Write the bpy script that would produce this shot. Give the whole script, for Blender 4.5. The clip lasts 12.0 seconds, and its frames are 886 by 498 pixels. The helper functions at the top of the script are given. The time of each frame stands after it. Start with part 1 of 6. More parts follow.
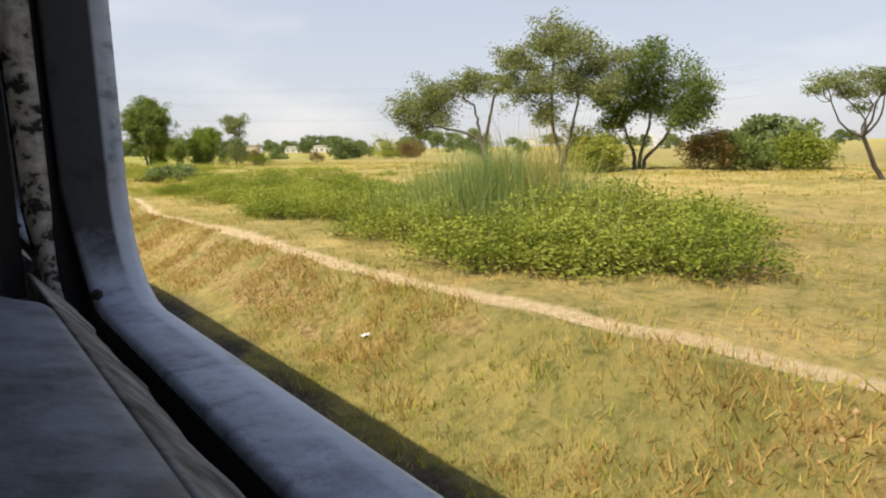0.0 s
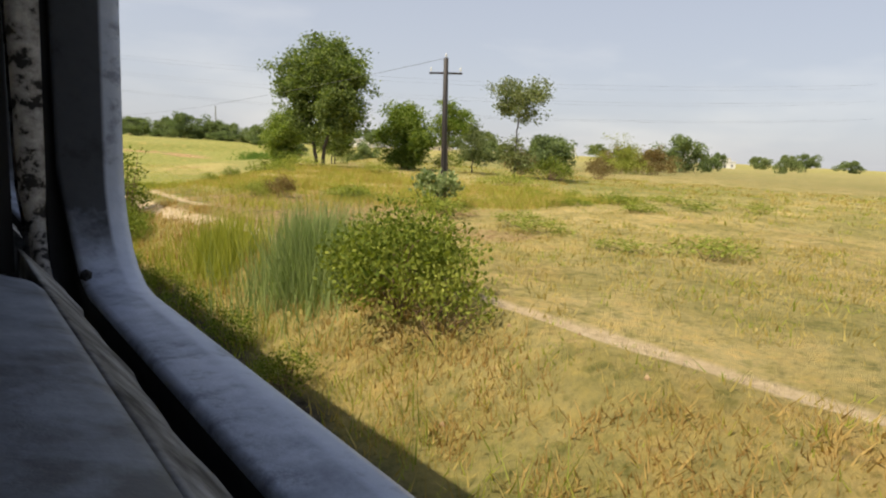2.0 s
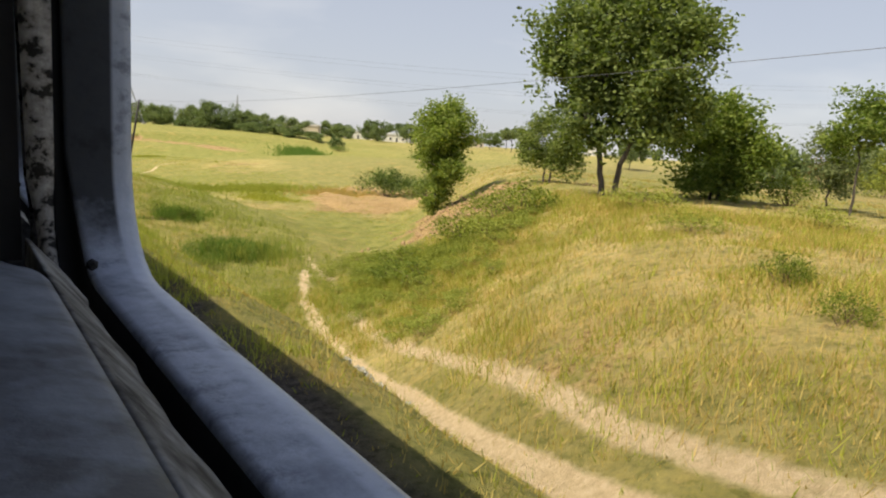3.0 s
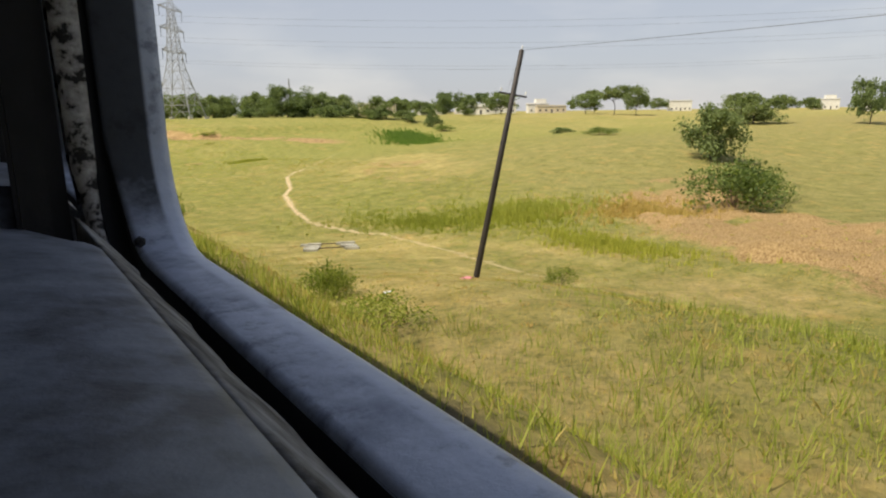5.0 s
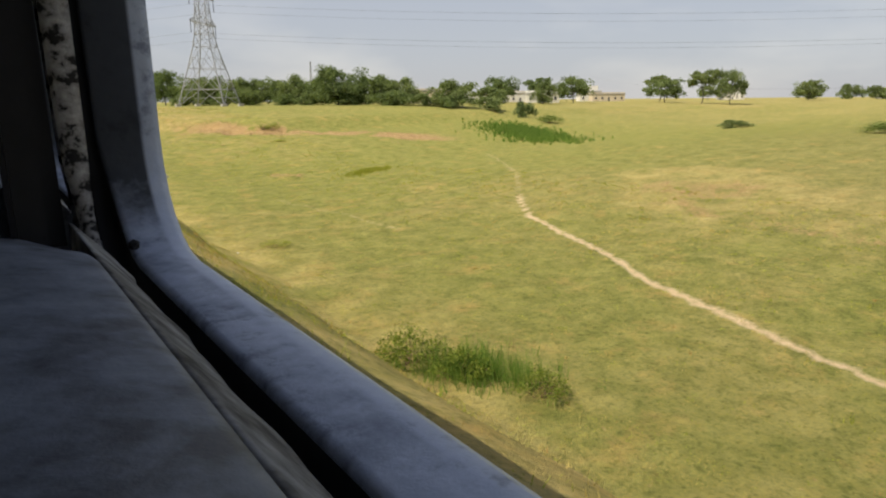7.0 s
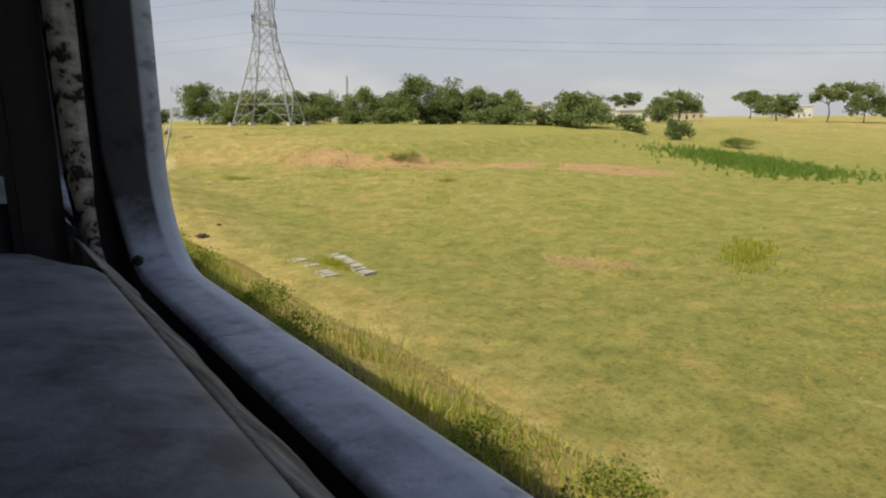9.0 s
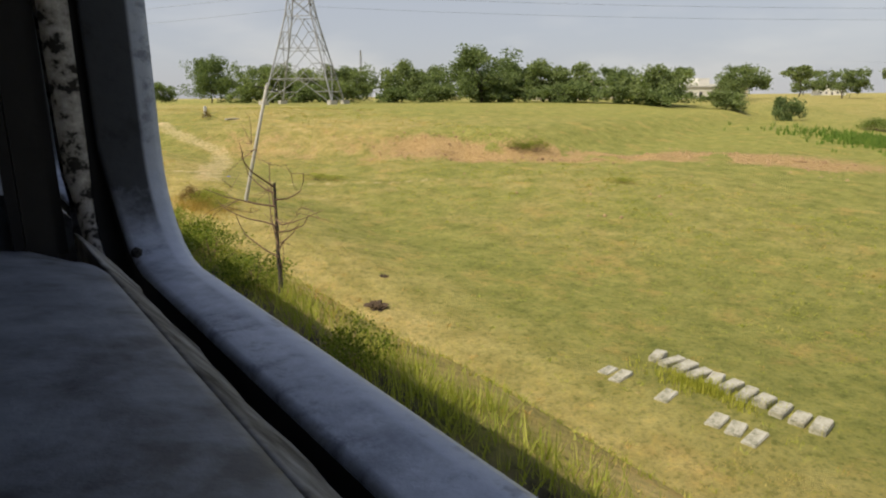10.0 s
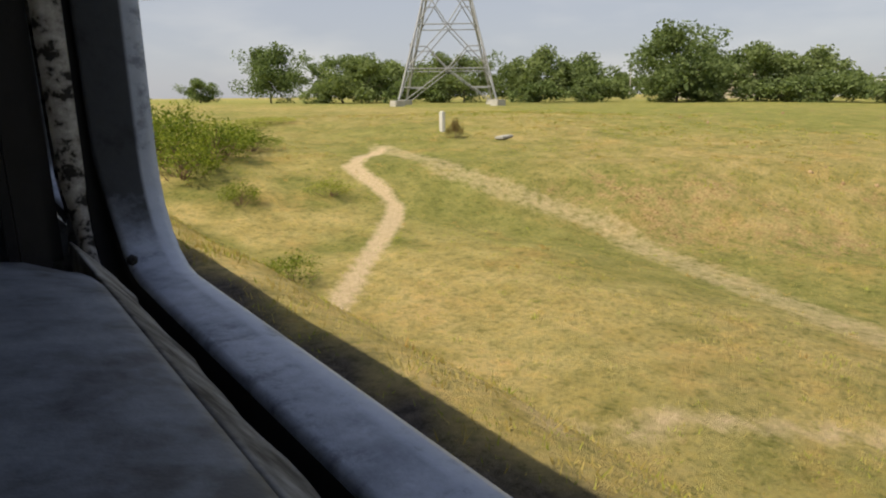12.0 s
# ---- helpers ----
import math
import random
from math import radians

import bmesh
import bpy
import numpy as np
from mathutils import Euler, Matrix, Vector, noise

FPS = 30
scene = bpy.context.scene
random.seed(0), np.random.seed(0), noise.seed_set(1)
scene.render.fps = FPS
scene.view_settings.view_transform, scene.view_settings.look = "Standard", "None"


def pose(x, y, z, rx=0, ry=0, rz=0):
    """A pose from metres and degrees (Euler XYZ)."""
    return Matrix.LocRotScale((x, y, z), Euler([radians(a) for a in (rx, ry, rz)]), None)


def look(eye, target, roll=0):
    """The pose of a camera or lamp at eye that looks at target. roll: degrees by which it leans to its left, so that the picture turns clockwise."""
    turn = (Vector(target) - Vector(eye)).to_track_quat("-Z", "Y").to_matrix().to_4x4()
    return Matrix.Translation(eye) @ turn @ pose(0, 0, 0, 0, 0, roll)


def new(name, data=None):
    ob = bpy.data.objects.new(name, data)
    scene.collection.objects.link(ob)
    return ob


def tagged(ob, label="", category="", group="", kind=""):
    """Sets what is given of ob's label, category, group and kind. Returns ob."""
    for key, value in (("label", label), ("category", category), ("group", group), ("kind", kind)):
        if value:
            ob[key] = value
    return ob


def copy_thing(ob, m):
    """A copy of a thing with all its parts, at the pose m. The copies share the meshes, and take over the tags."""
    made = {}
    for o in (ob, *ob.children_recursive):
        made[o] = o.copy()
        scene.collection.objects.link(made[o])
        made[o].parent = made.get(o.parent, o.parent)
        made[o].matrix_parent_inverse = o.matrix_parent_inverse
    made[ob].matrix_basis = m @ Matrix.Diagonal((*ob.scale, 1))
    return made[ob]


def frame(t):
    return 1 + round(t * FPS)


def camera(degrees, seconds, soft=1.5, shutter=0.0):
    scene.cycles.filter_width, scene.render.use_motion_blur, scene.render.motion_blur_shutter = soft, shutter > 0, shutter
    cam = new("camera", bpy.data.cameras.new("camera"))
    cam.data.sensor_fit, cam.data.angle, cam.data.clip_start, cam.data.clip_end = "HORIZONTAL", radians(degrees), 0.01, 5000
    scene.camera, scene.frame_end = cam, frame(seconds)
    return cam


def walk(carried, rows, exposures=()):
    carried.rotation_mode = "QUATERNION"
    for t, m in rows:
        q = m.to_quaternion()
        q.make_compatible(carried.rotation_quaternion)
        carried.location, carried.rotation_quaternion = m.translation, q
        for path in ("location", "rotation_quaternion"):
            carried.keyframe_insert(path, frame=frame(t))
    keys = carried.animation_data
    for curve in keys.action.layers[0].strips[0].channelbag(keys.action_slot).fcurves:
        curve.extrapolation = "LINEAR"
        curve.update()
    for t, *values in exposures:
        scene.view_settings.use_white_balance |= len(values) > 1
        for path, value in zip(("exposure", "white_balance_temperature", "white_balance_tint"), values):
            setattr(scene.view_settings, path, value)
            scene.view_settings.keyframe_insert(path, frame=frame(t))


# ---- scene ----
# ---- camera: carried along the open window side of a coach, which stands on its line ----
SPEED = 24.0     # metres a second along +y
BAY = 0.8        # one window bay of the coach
LENS = 69.97
# seconds, lean out, height, yaw, pitch, roll
ROWS = [
    (0.0, 0.0143, -0.0150, -37.88, -9.1, 1.24),
    (0.5, 0.0147, -0.0200, -38.14, -7.95, -1.0),
    (1.0, 0.0150, -0.0208, -39.02, -9.31, -2.07),
    (1.5, 0.0117, -0.0165, -38.04, -9.68, -1.43),
    (2.0, 0.0098, -0.0107, -38.86, -8.99, -2.94),
    (2.5, 0.0125, -0.0140, -38.72, -8.81, -0.64),
    (3.0, 0.0114, -0.0073, -38.31, -9.48, -4.29),
    (3.5, 0.0002, 0.0071, -39.5, -11.92, -6.64),
    (3.7, 0.0004, 0.0065, -39.55, -11.45, -5.9),
    (4.5, 0.0060, -0.0130, -37.1, -12.0, -1.8),
    (5.3, 0.0108, -0.0300, -34.6, -12.46, 2.35),
    (5.5, 0.0111, -0.0309, -34.82, -12.62, 3.22),
    (6.0, 0.0118, -0.0302, -34.45, -11.08, 3.45),
    (6.5, 0.0089, -0.0135, -35.26, -12.88, 2.24),
    (6.7, 0.0080, -0.0115, -35.44, -13.19, 1.17),
    (7.5, 0.0062, -0.0080, -35.9, -13.3, 0.2),
    (8.3, 0.0045, -0.0048, -36.3, -13.42, -0.8),
    (8.5, 0.0039, -0.0041, -35.68, -12.44, -1.64),
    (9.0, 0.0013, -0.0117, -35.96, -11.65, 0.45),
    (9.5, -0.0017, 0.0016, -36.04, -12.92, -0.86),
    (10.0, -0.0041, 0.0014, -36.61, -13.56, 0.49),
    (10.5, -0.0046, -0.0024, -36.5, -11.86, 0.8),
    (11.0, -0.0036, -0.0020, -36.76, -12.15, 1.49),
    (11.5, 0.0000, -0.0002, -36.56, -12.39, 0.67),
    (12.0, -0.0024, 0.0082, -36.87, -13.62, 0.65),
]


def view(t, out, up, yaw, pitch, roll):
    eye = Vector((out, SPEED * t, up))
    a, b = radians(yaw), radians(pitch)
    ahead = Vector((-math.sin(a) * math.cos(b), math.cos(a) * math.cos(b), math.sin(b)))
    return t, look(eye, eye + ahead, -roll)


cam = camera(LENS, 12.0, soft=2.1)
walk(cam, [view(*row) for row in ROWS], [(0.0, 0.53), (0.5, 0.46), (1.5, 0.34), (3.5, 0.32), (5.5, 0.15), (6.0, 0.13), (9.5, 0.07), (12.0, 0.09)])

# ---- daylight: high sun behind the train, thin haze ----
SUN_WAY = Vector((0.70, -0.07, -1.0)).normalized()
sun_up = math.asin(-SUN_WAY.z)
world = bpy.data.worlds.new("sky")
scene.world = world
world.use_nodes = True
nt = world.node_tree
sky = nt.nodes.new("ShaderNodeTexSky")
sky.sky_type = "NISHITA"
sky.sun_disc = False
sky.sun_elevation = sun_up
sky.sun_rotation = math.atan2(-SUN_WAY.x, -SUN_WAY.y)
sky.air_density, sky.dust_density, sky.ozone_density = 1.0, 1.0, 1.2
sky.altitude = 300
back = nt.nodes["Background"]
back.inputs["Strength"].default_value = 0.12
haze = nt.nodes.new("ShaderNodeMix")     # thin high haze over the clear sky
haze.data_type = "RGBA"
tc = nt.nodes.new("ShaderNodeTexCoord")
sep = nt.nodes.new("ShaderNodeSeparateXYZ")
nt.links.new(tc.outputs["Generated"], sep.inputs[0])
thick = nt.nodes.new("ShaderNodeMapRange")     # the haze is thickest low over the land
thick.inputs["From Min"].default_value, thick.inputs["From Max"].default_value = 0.05, 0.8
thick.inputs["To Min"].default_value, thick.inputs["To Max"].default_value = 0.82, 0.36
nt.links.new(sep.outputs["Z"], thick.inputs["Value"])
nt.links.new(thick.outputs[0], haze.inputs[0])
cloud = nt.nodes.new("ShaderNodeTexNoise")     # faint thin cloud in the haze
cloud.inputs["Scale"].default_value, cloud.inputs["Detail"].default_value = 2.6, 6
stretch = nt.nodes.new("ShaderNodeMapping")
stretch.inputs["Scale"].default_value = (1.0, 1.0, 3.4)
nt.links.new(tc.outputs["Generated"], stretch.inputs[0])
nt.links.new(stretch.outputs[0], cloud.inputs["Vector"])
veil = nt.nodes.new("ShaderNodeValToRGB")
veil.color_ramp.elements[0].position, veil.color_ramp.elements[0].color = 0.46, (3.85, 3.9, 4.25, 1)
veil.color_ramp.elements[1].position, veil.color_ramp.elements[1].color = 0.66, (5.1, 4.95, 4.95, 1)
nt.links.new(cloud.outputs[0], veil.inputs[0])
nt.links.new(veil.outputs[0], haze.inputs[7])
nt.links.new(sky.outputs[0], haze.inputs[6])
nt.links.new(haze.outputs[2], back.inputs[0])
sun = new("sun", bpy.data.lights.new("sun", "SUN"))
sun.data.energy, sun.data.angle, sun.data.color = 5.0, radians(0.53), (1.0, 0.90, 0.72)
sun.matrix_world = look((0, 0, 60), Vector((0, 0, 60)) + SUN_WAY)

# ---- helpers of this scene ----
rng = np.random.default_rng(7)


def rawmesh(name, verts, faces, smooth=False):
    """A mesh from arrays: verts n x 3, faces m x k."""
    me = bpy.data.meshes.new(name)
    verts, faces = np.asarray(verts, np.float32), np.asarray(faces, np.int32)
    m, k = faces.shape
    me.vertices.add(len(verts))
    me.vertices.foreach_set("co", verts.ravel())
    me.loops.add(m * k)
    me.loops.foreach_set("vertex_index", faces.ravel())
    me.polygons.add(m)
    me.polygons.foreach_set("loop_start", np.arange(0, m * k, k, dtype=np.int32))
    if smooth:
        me.polygons.foreach_set("use_smooth", np.ones(m, bool))
    me.update(calc_edges=True)
    me.validate()
    return me


def part(name, mesh, mat, parent=None, label=""):
    """One mesh object, under a thing or a part."""
    if isinstance(mesh, bmesh.types.BMesh):
        bm, mesh = mesh, bpy.data.meshes.new(name)
        bm.to_mesh(mesh)
        bm.free()
    if mat and not mesh.materials:
        mesh.materials.append(mat)
    ob = new(name, mesh)
    if parent:
        ob.parent = parent
    return tagged(ob, label)


def box(bm, x0, y0, z0, x1, y1, z1, bevel=0.0):
    vs = [bm.verts.new((x, y, z)) for x in (x0, x1) for y in (y0, y1) for z in (z0, z1)]
    fs = [bm.faces.new([vs[i] for i in q]) for q in ((0, 1, 3, 2), (4, 6, 7, 5), (0, 4, 5, 1), (2, 3, 7, 6), (0, 2, 6, 4), (1, 5, 7, 3))]
    if bevel:
        es = {e for f in fs for e in f.edges}
        bmesh.ops.bevel(bm, geom=list(es), offset=bevel, segments=2, affect="EDGES", clamp_overlap=True)
    return bm


def boxed(*a, bevel=0.0):
    return box(bmesh.new(), *a, bevel=bevel)


def tubes(paths, sides=6):
    """Arrays of tapered tubes: each path a list of (point, radius)."""
    vs, fs, n = [], [], 0
    for path in paths:
        pts = np.array([p for p, _ in path], float)
        rad = np.array([r for _, r in path], float)
        way = np.gradient(pts, axis=0)
        way /= np.linalg.norm(way, axis=1)[:, None] + 1e-9
        ref = np.where(np.abs(way[:, 2:3]) > 0.9, [[1.0, 0, 0]], [[0, 0, 1.0]])
        u = np.cross(way, ref)
        u /= np.linalg.norm(u, axis=1)[:, None] + 1e-9
        w = np.cross(way, u)
        a = np.arange(sides) * 2 * np.pi / sides
        ring = pts[:, None] + rad[:, None, None] * (np.cos(a)[None, :, None] * u[:, None] + np.sin(a)[None, :, None] * w[:, None])
        vs.append(ring.reshape(-1, 3))
        i, j = np.meshgrid(np.arange(len(pts) - 1), np.arange(sides), indexing="ij")
        k = (j + 1) % sides
        fs.append(np.stack([n + i * sides + j, n + i * sides + k, n + (i + 1) * sides + k, n + (i + 1) * sides + j], -1).reshape(-1, 4))
        n += len(pts) * sides
    return np.concatenate(vs), np.concatenate(fs)


def cards(at, way, up, length, width):
    """Leaf-shaped cards: four-cornered blades from a stalk point along way, as wide as given."""
    side = np.cross(way, up)
    side /= np.linalg.norm(side, axis=1)[:, None] + 1e-9
    length, width = length[:, None], width[:, None]
    mid = at + way * length * 0.45
    v = np.stack([at, mid + side * width * 0.5, at + way * length, mid - side * width * 0.5], 1).reshape(-1, 3)
    f = np.arange(len(at) * 4).reshape(-1, 4)
    return v, f


def unit(n, r):
    v = r.normal(size=(n, 3))
    return v / np.linalg.norm(v, axis=1)[:, None]


# ---- materials ----
def material(name):
    m = bpy.data.materials.new(name)
    m.use_nodes = True
    return m, m.node_tree, m.node_tree.nodes["Principled BSDF"]


def noise_node(t, scale, detail=5, rough=0.6, coords=None, kind="ShaderNodeTexNoise"):
    n = t.nodes.new(kind)
    n.inputs["Scale"].default_value = scale
    if kind == "ShaderNodeTexNoise":
        n.inputs["Detail"].default_value = detail
        n.inputs["Roughness"].default_value = rough
    if coords is not None:
        t.links.new(coords, n.inputs["Vector"])
    return n


def ramp(t, src, stops):
    r = t.nodes.new("ShaderNodeValToRGB")
    e = r.color_ramp.elements
    while len(e) < len(stops):
        e.new(0.5)
    for el, (pos, col) in zip(e, stops):
        el.position = pos
        el.color = (*col, 1) if len(col) == 3 else col
    t.links.new(src, r.inputs[0])
    return r.outputs[0]


def mix(t, fac, a, b, mode="MIX"):
    m = t.nodes.new("ShaderNodeMix")
    m.data_type, m.blend_type = "RGBA", mode
    for sock, v in ((m.inputs[0], fac), (m.inputs[6], a), (m.inputs[7], b)):
        if hasattr(v, "is_linked"):
            t.links.new(v, sock)
        else:
            sock.default_value = v if not isinstance(v, tuple) else (*v, 1)[:4]
    return m.outputs[2]


def bump(t, b, src, strength, dist):
    n = t.nodes.new("ShaderNodeBump")
    n.inputs["Strength"].default_value = strength
    n.inputs["Distance"].default_value = dist
    t.links.new(src, n.inputs["Height"])
    t.links.new(n.outputs[0], b.inputs["Normal"])


def coords(t, kind="Object"):
    return t.nodes.new("ShaderNodeTexCoord").outputs[kind]


def surface(name, stops, scale, rough=0.8, metal=0.0, grain=30.0, relief=0.3, dist=0.01, kind="Object", sheen=0.0):
    """A surface with colour variation at two scales and fine relief."""
    m, t, b = material(name)
    c = coords(t, kind)
    big = noise_node(t, scale, 4, 0.6, c)
    fine = noise_node(t, grain, 6, 0.7, c)
    s = t.nodes.new("ShaderNodeMath")
    s.operation = "MULTIPLY_ADD"
    t.links.new(fine.outputs[0], s.inputs[0])
    s.inputs[1].default_value = 0.45
    h = t.nodes.new("ShaderNodeMath")
    h.operation = "MULTIPLY"
    t.links.new(big.outputs[0], h.inputs[0])
    h.inputs[1].default_value = 0.6
    t.links.new(h.outputs[0], s.inputs[2])
    t.links.new(ramp(t, s.outputs[0], stops), b.inputs["Base Color"])
    b.inputs["Roughness"].default_value = rough
    b.inputs["Metallic"].default_value = metal
    bump(t, b, fine.outputs[0], relief, dist)
    return m


def leaf_material(name, dark, light, through_col, rough=0.55, gloss=0.3):
    """Foliage: each leaf its own tone, light passing through."""
    m, t, b = material(name)
    g = t.nodes.new("ShaderNodeNewGeometry")
    info = t.nodes.new("ShaderNodeObjectInfo")
    mid = tuple((p + q) / 2 for p, q in zip(dark, light))
    col = ramp(t, g.outputs["Random Per Island"], [(0.0, dark), (0.55, mid), (1.0, light)])
    tone = ramp(t, info.outputs["Random"], [(0.0, (0.82, 0.86, 0.8)), (1.0, (1.12, 1.08, 1.0))])
    col = mix(t, 1.0, col, tone, "MULTIPLY")
    t.links.new(col, b.inputs["Base Color"])
    b.inputs["Roughness"].default_value = rough
    b.inputs["Specular IOR Level"].default_value = gloss
    tr = t.nodes.new("ShaderNodeBsdfTranslucent")
    t.links.new(mix(t, 1.0, col, through_col, "MULTIPLY"), tr.inputs[0])
    ms = t.nodes.new("ShaderNodeMixShader")
    ms.inputs[0].default_value = 0.35
    t.links.new(b.outputs[0], ms.inputs[1])
    t.links.new(tr.outputs[0], ms.inputs[2])
    t.links.new(ms.outputs[0], t.nodes["Material Output"].inputs[0])
    return m

# ---- lie of the land ----
def sm(a, b, v):
    """Smooth step from 0 at a to 1 at b."""
    u = np.clip((np.asarray(v, float) - a) / (b - a), 0, 1)
    return u * u * (3 - 2 * u)


def land(x, y):
    """Natural ground beside the line: a plain, a grazed hollow sunk into it, and the eroded bank that ends the hollow."""
    x, y = np.asarray(x, float), np.asarray(y, float)
    plain = -1.7 - 0.9 * sm(60, 400, x) * (1 - sm(300, 380, y)) + 0.35 * sm(300, 350, y)
    floor = -7.0 - 1.9 * sm(112, 165, y) + 0.5 * sm(215, 255, y) * (1 - sm(14, 30, x))
    floor = floor + 4.4 * sm(16, 80, x) * sm(140, 182, y) * (1 - sm(200, 262, y)) + 2.2 * sm(45, 140, x) * sm(200, 262, y)
    floor = floor + 3.4 * np.exp(-(((y - 127) / 19) ** 2)) * (1 - sm(9, 24, x))
    floor = floor + 2.0 * sm(250, 276, y) * (1 - sm(11, 20, x))
    foot = 62 + 1.25 * np.minimum(x, 46)
    into = sm(foot, foot + 20, y)
    edge = 311 - 0.72 * np.clip(x - 12, 0, 34) + 0.24 * np.clip(x - 52, 0, 70)
    rise = 0.42 * sm(edge - 52, edge - 3, y) + 0.38 * sm(edge - 5, edge + 5, y) + 0.2 * sm(edge + 3, edge + 30, y)
    deep = into * (1 - rise) * (1 - 0.9 * sm(95, 190, x) * (1 - sm(215, 262, y) * (1 - sm(170, 260, x))))
    return plain + (floor - plain) * deep


def height(x, y):
    """Ground with the railway formation cut into it or banked over it."""
    x, y = np.asarray(x, float), np.asarray(y, float)
    g = land(np.abs(x), y)
    g = np.where(x < 0, -2.0, g)
    drop = np.abs(g + 2.42)
    run = 1.25 * drop + 0.7
    shoulder = 2.95 - 0.95 * sm(151, 158, y) * (1 - sm(188, 196, y)) - 0.25 * sm(188, 196, y) * (1 - sm(262, 268, y))     # the bank's shoulder narrows for a stretch
    u = np.clip((np.abs(x + 1.45 * (x < 0)) - shoulder) / run, 0, 1)
    u = u + 0.12 * np.sin(u * 2 * np.pi) * -0.6
    return -2.42 + (g + 2.42) * u

# ---- ground: one sheet to the horizon ----
TRAILS = [  # half width, how bare, then points on the plan
    (0.13, 0.95, [(5.1, -20), (4.95, 1.7), (4.55, 8), (4.55, 13), (4.8, 20), (5.3, 23.5)]),
    (0.12, 0.6, [(5.3, 23.5), (5.7, 26), (6.0, 31), (5.6, 38)]),
    (0.13, 0.75, [(5.6, 38), (5.7, 42), (5.1, 45), (5.0, 51), (4.6, 58)]),
    (0.17, 0.95, [(4.6, 58), (4.2, 63), (4.3, 69), (4.9, 75.2), (5.9, 79.2), (7.6, 84.6), (9.5, 90), (11.4, 95.5), (13.6, 100)]),
    (0.17, 0.6, [(5.2, 64), (5.5, 73.5), (6.0, 76), (6.9, 78.6), (8.5, 84.2), (10.8, 90.4), (14.0, 98), (15.0, 103)]),
    (0.2, 0.4, [(21, 140), (22.6, 152), (22.6, 159)]),
    (0.22, 0.62, [(22.6, 159), (21.0, 165), (21.0, 170), (22.6, 177), (25.3, 186), (28, 191), (31.5, 201), (36, 207)]),
    (0.2, 0.3, [(36, 207), (44, 216), (50, 225), (60, 240)]),
    (0.2, 0.22, [(22.8, 205), (22.4, 214), (21.5, 224)]),
    (0.9, 0.3, [(13, 285), (16.0, 292.9), (18.2, 297.5), (19.9, 303.5), (18.5, 306.5), (17, 310), (18.2, 317.5)]),
    (0.3, 0.7, [(18.2, 317.5), (13.5, 312.6), (13.5, 310.5), (13.2, 308.6), (11.4, 306.4), (8.2, 302.7), (5.9, 300), (4.2, 298)]),
    (0.25, 0.42, [(3.6, 291.5), (6.5, 293.4), (8.2, 292.9), (11.4, 289.6), (14, 288)]),
    (0.16, 0.34, [(14, 288), (21, 285.3), (30, 281)]),
]


def near_line(x, y, pts):
    """Distance from points to a line of points."""
    best = np.full(np.shape(x), 1e9)
    for (ax, ay), (bx, by) in zip(pts[:-1], pts[1:]):
        dx, dy = bx - ax, by - ay
        u = np.clip(((x - ax) * dx + (y - ay) * dy) / (dx * dx + dy * dy), 0, 1)
        best = np.minimum(best, np.hypot(x - ax - u * dx, y - ay - u * dy))
    return best


def lumps(x, y, step, seed):
    """Smooth value noise on the plan, 0 to 1."""
    u, v = x / step + seed * 17.3, y / step + seed * 9.1
    i, j = np.floor(u), np.floor(v)
    a, b = u - i, v - j
    a, b = a * a * (3 - 2 * a), b * b * (3 - 2 * b)

    def cell(p, q):
        s = np.sin(p * 127.1 + q * 311.7 + seed * 74.7) * 43758.5453
        return s - np.floor(s)
    return (cell(i, j) * (1 - a) + cell(i + 1, j) * a) * (1 - b) + (cell(i, j + 1) * (1 - a) + cell(i + 1, j + 1) * a) * b


def trail(x, y):
    w = lumps(x, y, 3.5, 5) * 0.5 + 0.8
    return np.max([(1 - sm(0.55 * h, 1.5 * h, near_line(x, y, p) / w)) * c for h, c, p in TRAILS], axis=0)


def spot(x, y, cx, cy, rx, ry, turn=0.0):
    """1 inside an oval of the plan, fading at its ragged rim."""
    c, s = math.cos(turn), math.sin(turn)
    u, v = (x - cx) * c + (y - cy) * s, -(x - cx) * s + (y - cy) * c
    r = np.hypot(u / rx, v / ry) + 0.5 * (lumps(x, y, max(rx, ry) * 0.25, 3) - 0.5)
    return 1 - sm(0.75, 1.1, r)


